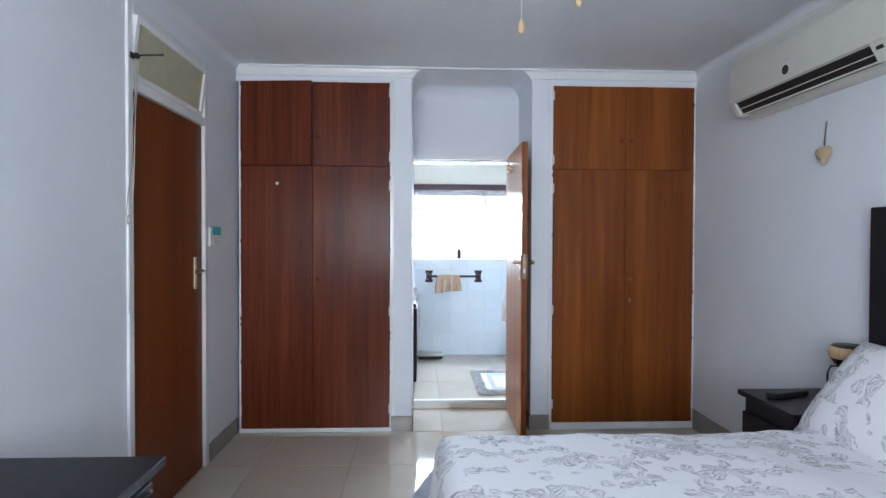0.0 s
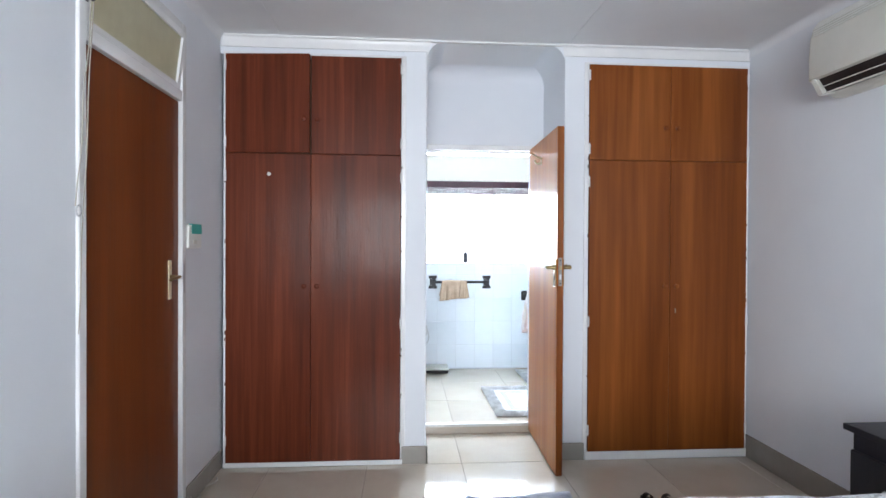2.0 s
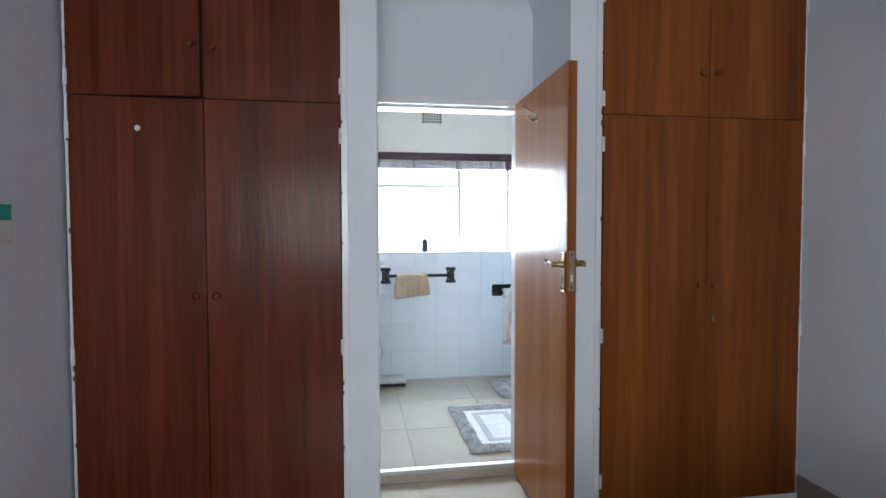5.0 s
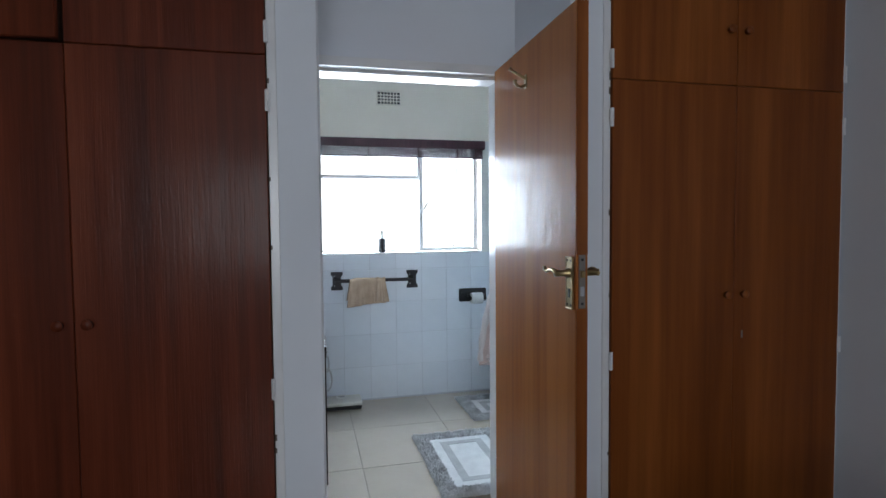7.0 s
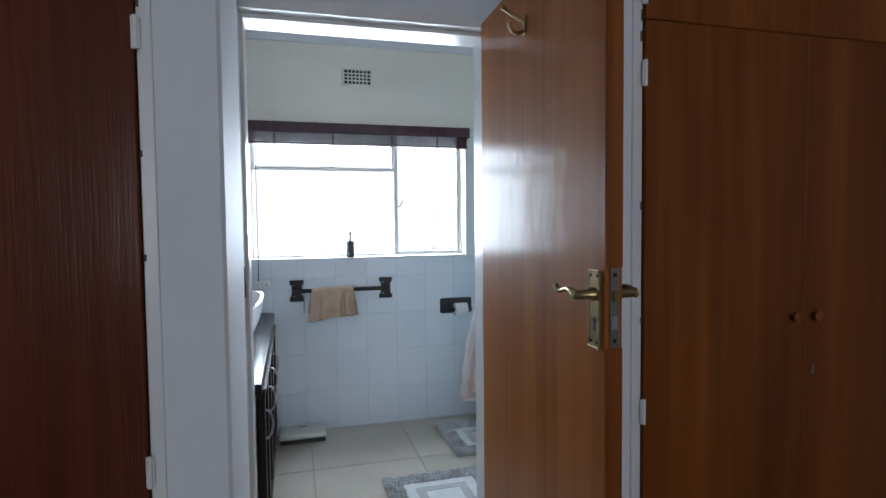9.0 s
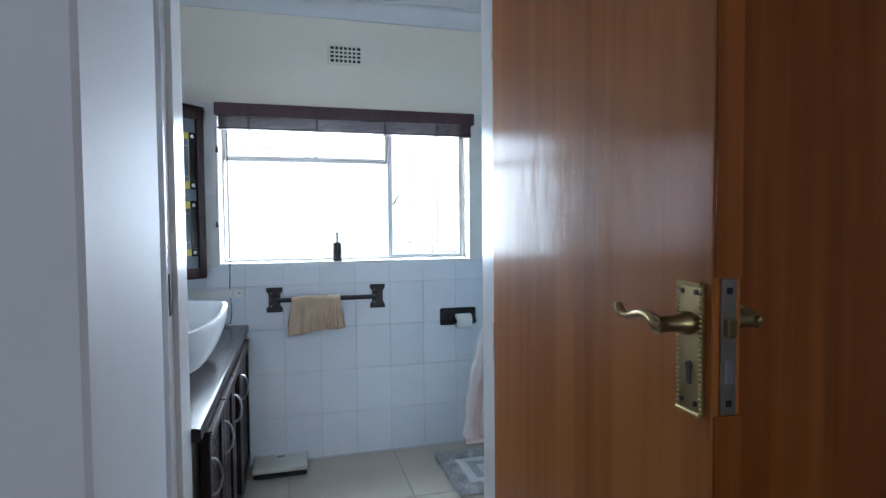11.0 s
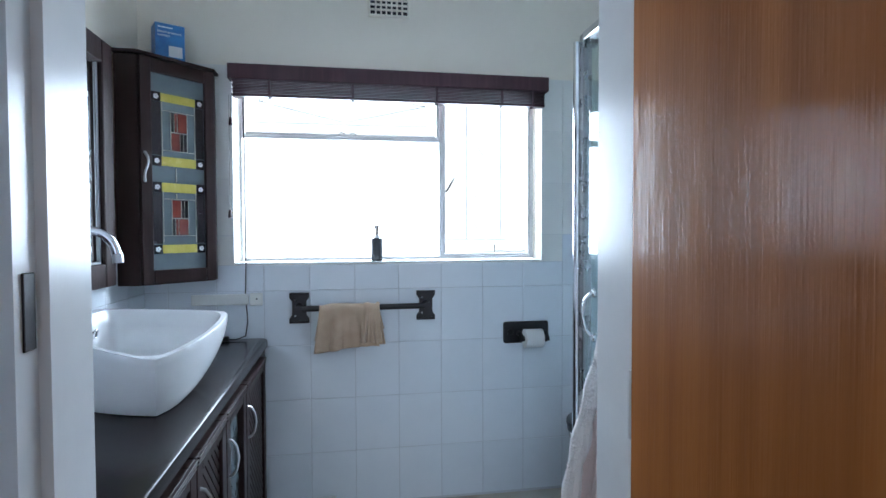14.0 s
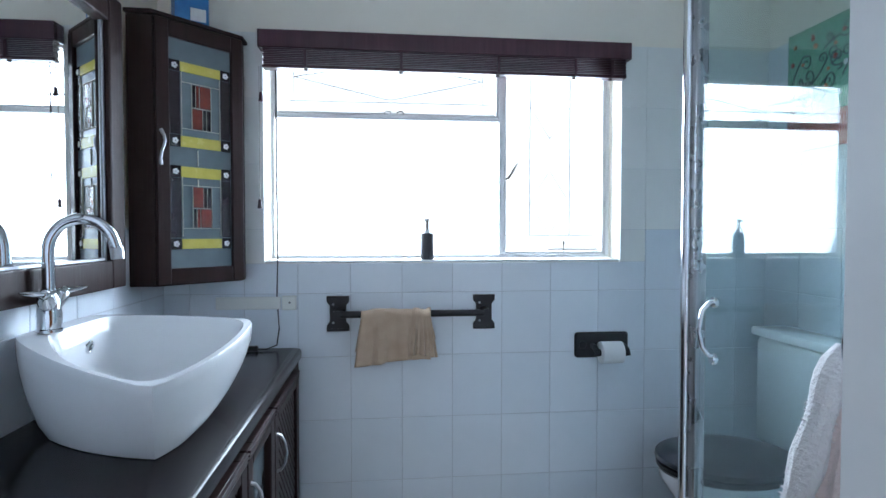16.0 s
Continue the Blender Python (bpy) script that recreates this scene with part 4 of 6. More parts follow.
for x, z in ((1.905, 2.140),):
    part("vane", tube([(x, 2.245, z), (x, AY1 - 0.065, z)], 0.0026, 6), PLASTIC_CREAM, ac, "grey louvre vane")
part("lower_lip", tube([(1.930, AY0 + 0.01, 2.112), (1.930, AY1 - 0.012, 2.112)], 0.0045, 10), PLASTIC_CREAM, ac)
for yy, y2 in ((AY0 + 0.02, 2.238), (AY1 - 0.05, AY1 - 0.02)):
    part("end_cheek", loft([[(x, y, z) for x, z in ((1.879, 2.184), (1.985, 2.168), (1.985, 2.112), (1.922, 2.106))] for y in (yy, y2)]), PLASTIC_CREAM, ac)
for k in range(7):
    z = 2.405 + k * 0.0115
    x = 1.884 + 0.00 * k + (0.0 if z < 2.44 else (z - 2.44) * 0.75)
    part("grille_slat", tube([(x - 0.002, AY0 + 0.03, z), (x - 0.002, AY1 - 0.03, z)], 0.0032, 6), PLASTIC_WHITE, ac)
part("badge", disc((1.8765, 2.765, 2.238), (1, 0, 0), 0.024, 0.004, 20, 0.001), IRON, ac, "dark round badge")
part("badge_text", boxes((1.8748, 1.8768, 2.735, 2.78, 2.286, 2.291)), SATIN, ac)
part("display", boxes((1.887, 1.897, 2.18, 2.212, 2.150, 2.165), bevel=0.001), BLACK_PLASTIC, ac)

# heart on a string
ht = thing("heart_ornament", (XR, 2.73, 1.745), "padded beige felt heart hanging from a twig on the wall", "ornament")
outline = [(16 * math.sin(a) ** 3 / 16, (13 * math.cos(a) - 5 * math.cos(2 * a) - 2 * math.cos(3 * a) - math.cos(4 * a)) / 16) for a in (2 * math.pi * k / 40 for k in range(40))]
rings = [[(XR - 0.004 - d, 2.73 + 0.052 * f * u, 1.80 + 0.054 * f * v) for u, v in outline] for d, f in ((0.0, 0.75), (0.008, 0.97), (0.016, 1.0), (0.026, 0.9), (0.033, 0.62), (0.035, 0.2))]
part("heart", loft(rings), HEART_FELT, ht, smooth=True)
part("twig", tube([(XR - 0.016, 2.73, 1.845), (XR - 0.012, 2.731, 1.90), (XR - 0.008, 2.727, 1.968)], [0.004, 0.0035, 0.003], 8), plain("bark", (0.10, 0.07, 0.05), 0.8), ht)

# two pull cords from the ceiling
for x, y, z in ((0.277, 1.47, 1.915), (0.428, 1.46, 1.985)):
    c = thing("pull_cord", (x, y, ZC), "thin ceiling pull cord with a turned wooden acorn", "pull cord", "ceiling pull cords")
    part("rose", tube([(x, y, ZC), (x, y, ZC - 0.012), (x, y, ZC - 0.02)], [0.02, 0.018, 0.006], 14), PLASTIC_WHITE, c)
    part("cord", tube([(x, y, ZC - 0.015), (x, y, z + 0.03)], 0.0018, 6), CORD, c)
    part("acorn", tube([(x, y, z - 0.004), (x, y, z), (x, y, z + 0.014), (x, y, z + 0.026), (x, y, z + 0.033)], [0.002, 0.007, 0.0095, 0.007, 0.003], 12), PALE_WOOD, c, smooth=True)

# sandals on the floor beyond the bed
for x, y, a in ((1.14, 3.42, 12), (1.225, 3.40, -8)):
    sd = thing("sandal", (x, y, ZB), "dark brown leather sandal on the floor tiles", "sandal", "pair of sandals")
    rot = Matrix.Translation((x, y, ZB)) @ Matrix.Rotation(radians(a), 4, "Z")
    sole = [(0.032 * math.cos(t) * (1.0 if math.sin(t) > 0 else 0.82), 0.105 * math.sin(t)) for t in (2 * math.pi * k / 24 for k in range(24))]
    bm = prism(sole, 0.0, 0.018, 0.003)
    bmesh.ops.transform(bm, matrix=rot, verts=bm.verts)
    part("sole", bm, SANDAL, sd)
    for yy, hh in ((0.05, 0.036), (-0.05, 0.045)):
        bm = loft([[(0.030 * math.cos(t), yy + dy, 0.012 + hh * math.sin(t)) for t in (math.pi * k / 12 for k in range(13))] for dy in (-0.016, 0.016)], closed=False)
        bmesh.ops.solidify(bm, geom=bm.faces[:], thickness=0.003)
        bmesh.ops.transform(bm, matrix=rot, verts=bm.verts)
        part("strap", bm, SANDAL, sd)


# ---- bathroom window ----
FY = 6.555
win = thing("window_1", (0.55, FY, WZ0), "white painted steel bathroom window with burglar bars", "window", kind="structure")
IX0, IX1, IZ0, IZ1 = -0.160, 1.257, WZ0 + 0.006, WZ1 - 0.004
MX, TZ = 0.785, 1.725
A, B, H = 0.015, 0.010, 0.009  # widths of the outer frame, half mullion and half transom
part("outer_frame", boxes((IX0, IX0 + A, FY, FY + 0.03, IZ0, IZ1), (IX1 - A, IX1, FY, FY + 0.03, IZ0, IZ1), (IX0 + A, IX1 - A, FY, FY + 0.03, IZ0, IZ0 + A), (IX0 + A, IX1 - A, FY, FY + 0.03, IZ1 - 0.026, IZ1), bevel=0.002), STEEL_WHITE, win)
part("mullion", box(MX - B, MX + B, FY - 0.002, FY + 0.032, IZ0 + A, IZ1 - 0.026, 0.003), STEEL_WHITE, win)
part("transom", box(IX0 + A, MX - B, FY - 0.001, FY + 0.031, TZ - 0.014, TZ + 0.004, 0.003), STEEL_WHITE, win)
top_sash = part("top_sash", boxes((IX0 + A + 0.001, IX0 + A + 0.013, FY + 0.006, FY + 0.032, TZ + 0.005, IZ1 - 0.027), (MX - B - 0.012, MX - B - 0.001, FY + 0.006, FY + 0.032, TZ + 0.005, IZ1 - 0.027), (IX0 + A + 0.013, MX - B - 0.012, FY + 0.006, FY + 0.032, TZ + 0.005, TZ + 0.016), bevel=0.002), STEEL_WHITE, win)
side_sash = part("side_sash", boxes((MX + B + 0.001, MX + B + 0.012, FY + 0.004, FY + 0.034, IZ0 + A + 0.001, IZ1 - 0.027), (IX1 - A - 0.014, IX1 - A - 0.001, FY + 0.004, FY + 0.034, IZ0 + A + 0.001, IZ1 - 0.027), (MX + B + 0.012, IX1 - A - 0.014, FY + 0.004, FY + 0.034, IZ0 + A + 0.001, IZ0 + A + 0.013), bevel=0.002), STEEL_WHITE, win)
for x0, x1, z0, z1 in ((IX0 + A, MX - B, IZ0 + A, TZ - 0.014), (IX0 + A + 0.013, MX - B - 0.012, TZ + 0.016, IZ1 - 0.027), (MX + B + 0.012, IX1 - A - 0.014, IZ0 + A + 0.013, IZ1 - 0.027)):
    pane = part("pane", box(x0, x1, FY + 0.016, FY + 0.020, z0, z1), PANE, win)
    pane.visible_shadow = False
part("peg_stay", boxes((0.27, 0.40, FY - 0.012, FY - 0.004, TZ + 0.004, TZ + 0.012), bevel=0.001), STEEL_WHITE, win)
for x, d in ((0.295, 1), (0.375, -1)):
    part("stay_catch", tube([(x, FY - 0.012, TZ + 0.01), (x + 0.008 * d, FY - 0.016, TZ + 0.02), (x + 0.03 * d, FY - 0.02, TZ + 0.012)], 0.004, 8), DULL_STEEL, win)
part("casement_handle", tube([(MX + 0.026, FY, 1.475), (MX + 0.026, FY - 0.022, 1.475), (MX + 0.034, FY - 0.03, 1.49), (MX + 0.06, FY - 0.034, 1.535)], [0.007, 0.006, 0.006, 0.004], 8), DULL_STEEL, win)
part("casement_stay", tube([(0.98, FY - 0.02, IZ0 + 0.038), (1.215, FY - 0.02, IZ0 + 0.036)], 0.0035, 8), DULL_STEEL, win)
part("stay_knob", tube([(1.05, FY - 0.02, IZ0 + 0.03), (1.05, FY - 0.02, IZ0 + 0.055), (1.05, FY - 0.02, IZ0 + 0.064), (1.05, FY - 0.02, IZ0 + 0.072)], [0.004, 0.003, 0.008, 0.004], 10), DULL_STEEL, win)
part("sill", boxes((WX0 + 0.002, WX1 - 0.002, YW - 0.006, FY - 0.001, WZ0 - 0.006, WZ0 + 0.003), bevel=0.002), tile_material("sill_tile_glaze", (0.74, 0.76, 0.78), (0.80, 0.82, 0.84), 0.14, 0.04), win)

bars = thing("burglar_bars", (0.55, 6.64, WZ0), "thin grey steel burglar bars outside the window", "burglar bars")
BY = 6.64


def bar(*pts, thick=0.0029):
    return part("bar", tube([(x, BY, z) for x, z in pts], thick, 6), plain("grey_bar_paint", (0.26, 0.26, 0.26), 0.6) if "grey_bar_paint" not in bpy.data.materials else bpy.data.materials["grey_bar_paint"], bars)


bar((IX0, 1.80), (MX, 1.80))
for a, b in (((-0.08, 1.90), (0.32, 1.81)), ((0.32, 1.81), (0.72, 1.90)), ((-0.08, 1.90), (0.32, 1.965)), ((0.32, 1.965), (0.72, 1.90))):
    bar(a, b)
for x in (-0.08, 0.72):
    bar((x, 1.80), (x, 1.985))
for x in (0.93, 1.11):
    bar((x, 1.235), (x, 1.985))
bar((MX + 0.02, 1.235), (IX1, 1.235))
for a, b in (((0.93, 1.38), (1.02, 1.24)), ((1.11, 1.38), (1.02, 1.24)), ((0.93, 1.38), (1.02, 1.52)), ((1.11, 1.38), (1.02, 1.52)), ((0.93, 1.80), (1.02, 1.66)), ((1.11, 1.80), (1.02, 1.66))):
    bar(a, b, thick=0.0018)

# ---- wooden blind drawn up ----
bl = thing("venetian_blind", (0.56, 6.42, 1.885), "plum-brown wooden venetian blind drawn up under its valance", "blind")
part("valance", boxes((-0.172, 1.276, 6.385, 6.398, 1.936, 2.002), (-0.172, -0.160, 6.398, 6.447, 1.936, 2.002), (1.264, 1.276, 6.398, 6.447, 1.936, 2.002), bevel=0.002), VALANCE, bl)
part("head_rail", boxes((-0.158, 1.262, 6.402, 6.446, 1.942, 1.996)), VALANCE, bl)
for k in range(9):
    z = 1.939 - k * 0.0066
    part("slat", box(-0.158 + 0.002 * (k % 3), 1.262 - 0.003 * (k % 2), 6.402 + 0.001 * (k % 2), 6.445, z - 0.0048, z, 0.001), VALANCE, bl)
part("bottom_rail", box(-0.159, 1.262, 6.400, 6.446, 1.866, 1.879, 0.003), VALANCE, bl)
for x in (0.0, 0.36, 0.74, 1.05, 1.20):
    part("ladder_tape", boxes((x - 0.006, x + 0.006, 6.396, 6.3995, 1.868, 1.936)), VALANCE, bl)
    part("cord_plug", disc((x, 6.42, 1.863), (0, 0, 1), 0.008, 0.008, 10), VALANCE, bl)
for x, zend in ((-0.163, 1.76), (-0.170, 1.36)):
    part("lift_cord", tube([(x, 6.405, 1.87), (x, 6.40, zend)], 0.0015, 6), CORD, bl)
    part("tassel", tube([(x, 6.40, zend + 0.012), (x, 6.40, zend), (x, 6.40, zend - 0.022)], [0.005, 0.007, 0.009], 10), VALANCE, bl)

# cable from the window corner to the adapter on the counter
cb = thing("power_cable", (-0.12, 6.44, 0.8), "thin black cable hanging down to a small adapter on the counter", "cable")
part("cable", tube([(-0.118, 6.452, 1.885), (-0.118, 6.448, 1.5), (-0.116, 6.45, 1.14), (-0.120, 6.448, 1.0), (-0.112, 6.45, 0.88), (-0.118, 6.43, 0.815), (-0.15, 6.40, 0.806), (-0.185, 6.395, 0.808)], 0.003, 6), BLACK_PLASTIC, cb, smooth=True)
part("adapter", box(-0.235, -0.182, 6.38, 6.41, 0.8, 0.82, 0.004), BLACK_PLASTIC, cb)
tr = thing("cable_trunking", (-0.28, YW, 0.95), "white plastic cable trunking and socket on the tiles", "socket")
part("trunking", box(-0.346, -0.105, YW - 0.022, YW - 0.012, 0.952, 1.0, 0.002), PLASTIC_WHITE, tr)
part("socket_plate", box(-0.10, -0.045, YW - 0.026, YW - 0.012, 0.948, 1.004, 0.003), PLASTIC_WHITE, tr)
part("socket_hole", disc((-0.07, YW - 0.0265, 0.978), (0, 1, 0), 0.004, 0.002, 10), BLACK_PLASTIC, tr)

# air brick
vent = thing("air_vent", (0.528, YW, 2.262), "cream painted plaster air brick with square holes", "vent")
# black sheet close behind the bars stands in for the shade in the holes
part("backing", box(0.440, 0.616, YW - 0.0025, YW - 0.0005, 2.268, 2.366), BLACK_PLASTIC, vent, "black sheet in place of the shaded hollow")
part("frame", boxes((0.432, 0.443, YW - 0.016, YW, 2.260, 2.372), (0.613, 0.624, YW - 0.016, YW, 2.260, 2.372), (0.443, 0.613, YW - 0.016, YW, 2.361, 2.372), (0.443, 0.613, YW - 0.016, YW, 2.260, 2.271), bevel=0.0015), BATH_WALL, vent)
for k in range(1, 7):
    x = 0.443 + k * 0.17 / 7
    part("upright_bar", box(x - 0.0036, x + 0.0036, YW - 0.0145, YW - 0.002, 2.2711, 2.3609), BATH_WALL, vent)
for k in range(1, 4):
    z = 2.271 + k * 0.09 / 4
    part("cross_bar", box(0.4431, 0.6129, YW - 0.0142, YW - 0.002, z - 0.0034, z + 0.0034), BATH_WALL, vent)

# soap dispenser on the sill
sp = thing("soap_dispenser", (0.468, 6.505, WZ0 + 0.003), "black cylindrical soap dispenser with steel pump on the sill", "soap dispenser")
sx, sy, sz = 0.468, 6.505, WZ0 + 0.003
part("bottle", tube([(sx, sy, sz), (sx, sy, sz + 0.004), (sx, sy, sz + 0.102), (sx, sy, sz + 0.108)], [0.024, 0.027, 0.027, 0.023], 22), plain("matt_black_ceramic", (0.022, 0.024, 0.030), 0.45), sp, smooth=True)
part("collar", tube([(sx, sy, sz + 0.107), (sx, sy, sz + 0.122)], [0.012, 0.010], 14), SATIN, sp)
part("pump", tube([(sx, sy, sz + 0.12), (sx, sy, sz + 0.150), (sx, sy, sz + 0.158), (sx, sy, sz + 0.168)], [0.007, 0.007, 0.010, 0.009], 12), DULL_STEEL, sp)
part("spout", tube([(sx, sy, sz + 0.160), (sx - 0.01, sy - 0.03, sz + 0.160)], [0.005, 0.004], 8), IRON, sp)

# ---- towel rail with towel ----
rail = thing("towel_rail", (0.40, YW - 0.012, 0.86), "dark bronze towel rail with scalloped brackets on the tiles", "towel rail")
TY = YW - 0.012
for x0 in (0.070, 0.647):
    x1, xm = x0 + 0.087, x0 + 0.0435
    out = [(x0, 0.863), (x1, 0.863), (x1, 0.885), (x1 - 0.012, 0.900), (x1 - 0.012, 0.963), (x1, 0.978), (x1, 1.0), (x0, 1.0), (x0, 0.978), (x0 + 0.012, 0.963), (x0 + 0.012, 0.900), (x0, 0.885)]
    bm = loft([[(x, y, z) for x, z in out] for y in (TY, TY - 0.010)])
    pl = part("bracket_plate", bm, IRON, rail)
    for zz in (0.863, 0.990):
        part("bracket_rim", box(x0, x1, TY - 0.016, TY - 0.010, zz, zz + 0.010, 0.002), IRON, pl)
    part("post", tube([(xm, TY - 0.009, 0.935), (xm, TY - 0.03, 0.935), (xm, TY - 0.062, 0.935), (xm, TY - 0.078, 0.935)], [0.020, 0.014, 0.014, 0.017], 14), IRON, rail, smooth=True)
    for zz in (0.896, 0.968):
        sc = bmesh.new()
        ball((xm - 0.018, TY - 0.011, zz), 0.0045, sc, seg=8)
        part("screw", sc, SATIN, pl)
part("bar", tube([(0.11, TY - 0.064, 0.935), (0.69, TY - 0.064, 0.935)], 0.0135, 14), IRON, rail, smooth=True)


def hanging_cloth(x0, x1, y, z_bar, front, back, seed, r=0.017):
    """A towel folded over a round bar along x: front and back lengths, soft folds, uneven hem."""
    bm = bmesh.new()
    n, m = 26, 34
    rows = []
    for i in range(n + 1):
        u = i / n
        row = []
        fl = front * (1 + 0.06 * math.sin(u * 5 + seed) - 0.05 * (u > 0.75) * (u - 0.75) * 4)
        total = fl + math.pi * r + back
        for j in range(m + 1):
            s = j / m * total
            if s < back:
                yy, zz, k = y + r, z_bar - (back - s), (back - s) / back
            elif s < back + math.pi * r:
                a = (s - back) / r
                yy, zz, k = y + r * math.cos(a), z_bar + r * math.sin(a), 0.0
            else:
                d = s - back - math.pi * r
                yy, zz, k = y - r, z_bar - d, d / fl
            fold = (0.012 * math.sin(u * 11 + seed) + 0.006 * math.sin(u * 27 + 2 * seed)) * min(k * 1.5, 1)
            spread = (u - 0.5) * 0.05 * k
            droop = -0.004 * (math.sin(u * 8 + seed) + 1) * (1 - k)
            row.append(bm.verts.new((x0 + (x1 - x0) * u + spread, yy - abs(fold) if s > back + 1.5 * r else yy + abs(fold) * 0.3, zz + droop + 0.004 * noise.noise(Vector((u * 6, s * 30, seed))))))
        rows.append(row)
    for a, b in zip(rows, rows[1:]):
        for j in range(m):
            bm.faces.new((a[j], b[j], b[j + 1], a[j + 1]))
    return bm


tw = single("hand_towel", hanging_cloth(0.205, 0.445, TY - 0.064, 0.936, 0.185, 0.15, 1.2), BEIGE_TOWEL, (0.34, TY - 0.064, 0.72), "beige hand towel folded over the dark rail", "towel", smooth=True)
sol = tw.modifiers.new("thickness", "SOLIDIFY")
sol.thickness, sol.offset = 0.006, 1
tw2 = single("hand_towel", hanging_cloth(0.40, 0.470, TY - 0.066, 0.93, 0.155, 0.10, 2.9, 0.024), BEIGE_TOWEL, (0.47, TY - 0.066, 0.76), "beige flannel hanging beside the hand towel on the rail", "towel", smooth=True)
sol = tw2.modifiers.new("thickness", "SOLIDIFY")
sol.thickness, sol.offset = 0.005, 1

# ---- toilet roll holder ----
rh = thing("toilet_roll_holder", (1.18, TY, 0.735), "dark bronze toilet roll holder on the tiled wall", "toilet roll holder")
out = []
for cx, cz, a0 in ((1.283, 0.827, 0), (1.081, 0.827, 90), (1.081, 0.747, 180), (1.283, 0.747, 270)):
    out += arc(4, a0, a0 + 90, lambda a: (cx + 0.012 * math.cos(a), cz + 0.012 * math.sin(a)))
part("back_plate", loft([[(x, TY, z) for x, z in out], [(x, TY - 0.008, z) for x, z in out], [(1.182 + (x - 1.182) * 0.95, TY - 0.013, 0.787 + (z - 0.787) * 0.9) for x, z in out]]), IRON, rh)
part("boss", disc((1.10, TY - 0.014, 0.79), (0, 1, 0), 0.016, 0.014, 14, 0.003), IRON, rh)
for x in (1.142, 1.268):
    part("arm", tube([(x, TY - 0.01, 0.785), (x, TY - 0.04, 0.782), (x, TY - 0.058, 0.774), (x + 0.002, TY - 0.066, 0.752)], [0.012, 0.012, 0.012, 0.012], 10), IRON, rh)
roll = thing("toilet_roll", (1.213, TY - 0.062, 0.72), "white toilet paper roll on the dark holder", "toilet roll")
part("paper", tube([(1.155, TY - 0.062, 0.766), (1.156, TY - 0.062, 0.766), (1.242, TY - 0.062, 0.766), (1.243, TY - 0.062, 0.766)], [0.041, 0.044, 0.044, 0.041], 28), PAPER, roll, smooth=True)
part("core", tube([(1.150, TY - 0.062, 0.766), (1.262, TY - 0.062, 0.766)], 0.014, 14), IRON, roll)

# ---- vanity ----
va = thing("vanity_unit", (-0.3, 5.65, 0), "dark espresso wooden vanity with slatted doors under a counter", "vanity")
VX = -0.052
part("carcass", boxes((BXL + 0.002, VX, 4.80, YW - 0.002, 0.06, 0.762), (BXL + 0.03, VX - 0.05, 4.82, YW - 0.02, 0.0, 0.06)), ESPRESSO, va)
part("filler", box(VX, VX + 0.012, 6.335, YW - 0.014, 0.06, 0.755, 0.001), ESPRESSO, va)


def bow_handle(y, z, x):
    return tube([(x, y, z + 0.055), (x + 0.012, y, z + 0.052), (x + 0.024, y, z + 0.035), (x + 0.030, y, z), (x + 0.024, y, z - 0.035), (x + 0.012, y, z - 0.052), (x, y, z - 0.055)], [0.005, 0.0045, 0.004, 0.0045, 0.004, 0.0045, 0.005], 8)


for k, (y0, y1, infill) in enumerate(((5.885, 6.33, "slats"), (5.565, 5.878, "glass"), (5.245, 5.558, "slats"), (4.925, 5.238, "slats"))):
    x0, x1, z0, z1, st = VX + 0.001, VX + 0.030, 0.085, 0.742, 0.052
    door = part("door", boxes((x0, x1, y0, y0 + st, z0, z1), (x0, x1, y1 - st, y1, z0, z1), (x0, x1, y0 + st, y1 - st, z1 - st, z1), (x0, x1, y0 + st, y1 - st, z0, z0 + st), bevel=0.003), ESPRESSO, va)
    part("top_rail_edge", boxes((x0 + 0.004, x1 + 0.006, y0 + 0.003, y1 - 0.003, z1 - 0.006, z1 - 0.001), (x0 + 0.004, x1 + 0.004, y0 + 0.003, y1 - 0.003, z1 - 0.016, z1 - 0.011), (x0 + 0.004, x1 + 0.003, y0 + 0.003, y1 - 0.003, z1 - 0.026, z1 - 0.021), bevel=0.001), ESPRESSO, door, "ridged worn top edge")
    if infill == "glass":
        part("panel", box(x0 + 0.004, x0 + 0.010, y0 + st, y1 - st, z0 + st, z1 - st), CHALK_GLASS, door, "grey-blue glass panel")
    else:
        part("panel", box(x0 + 0.001, x0 + 0.004, y0 + st, y1 - st, z0 + st, z1 - st), BLACK_WOOD, door)
        ya, yb, za, zb = y0 + st, y1 - st, z0 + st, z1 - st
        step, c = 0.034, za - (yb - ya)
        while c < zb:
            # slat centre line z = c + (yb - y), clipped to the opening
            lo, hi = max(ya, yb - (zb - c)), min(yb, yb - (za - c))
            if hi - lo > 0.012:
                p, q = Vector((x0 + 0.012, lo, c + yb - lo)), Vector((x0 + 0.012, hi, c + yb - hi))
                d = (q - p).normalized()
                nrm = Vector((0, -d.z, d.y))
                rings = [[e + nrm * 0.009 + Vector((0.008, 0, 0)), e + nrm * 0.009 - Vector((0.008, 0, 0)), e - nrm * 0.009 - Vector((0.008, 0, 0)), e - nrm * 0.009 + Vector((0.008, 0, 0))] for e in (p, q)]
                part("slat", loft(rings), ESPRESSO, door)
            c += step
    part("handle", bow_handle(y0 + 0.026, 0.60, x1 - 0.002), SATIN, door, "satin nickel bow handle", smooth=True)

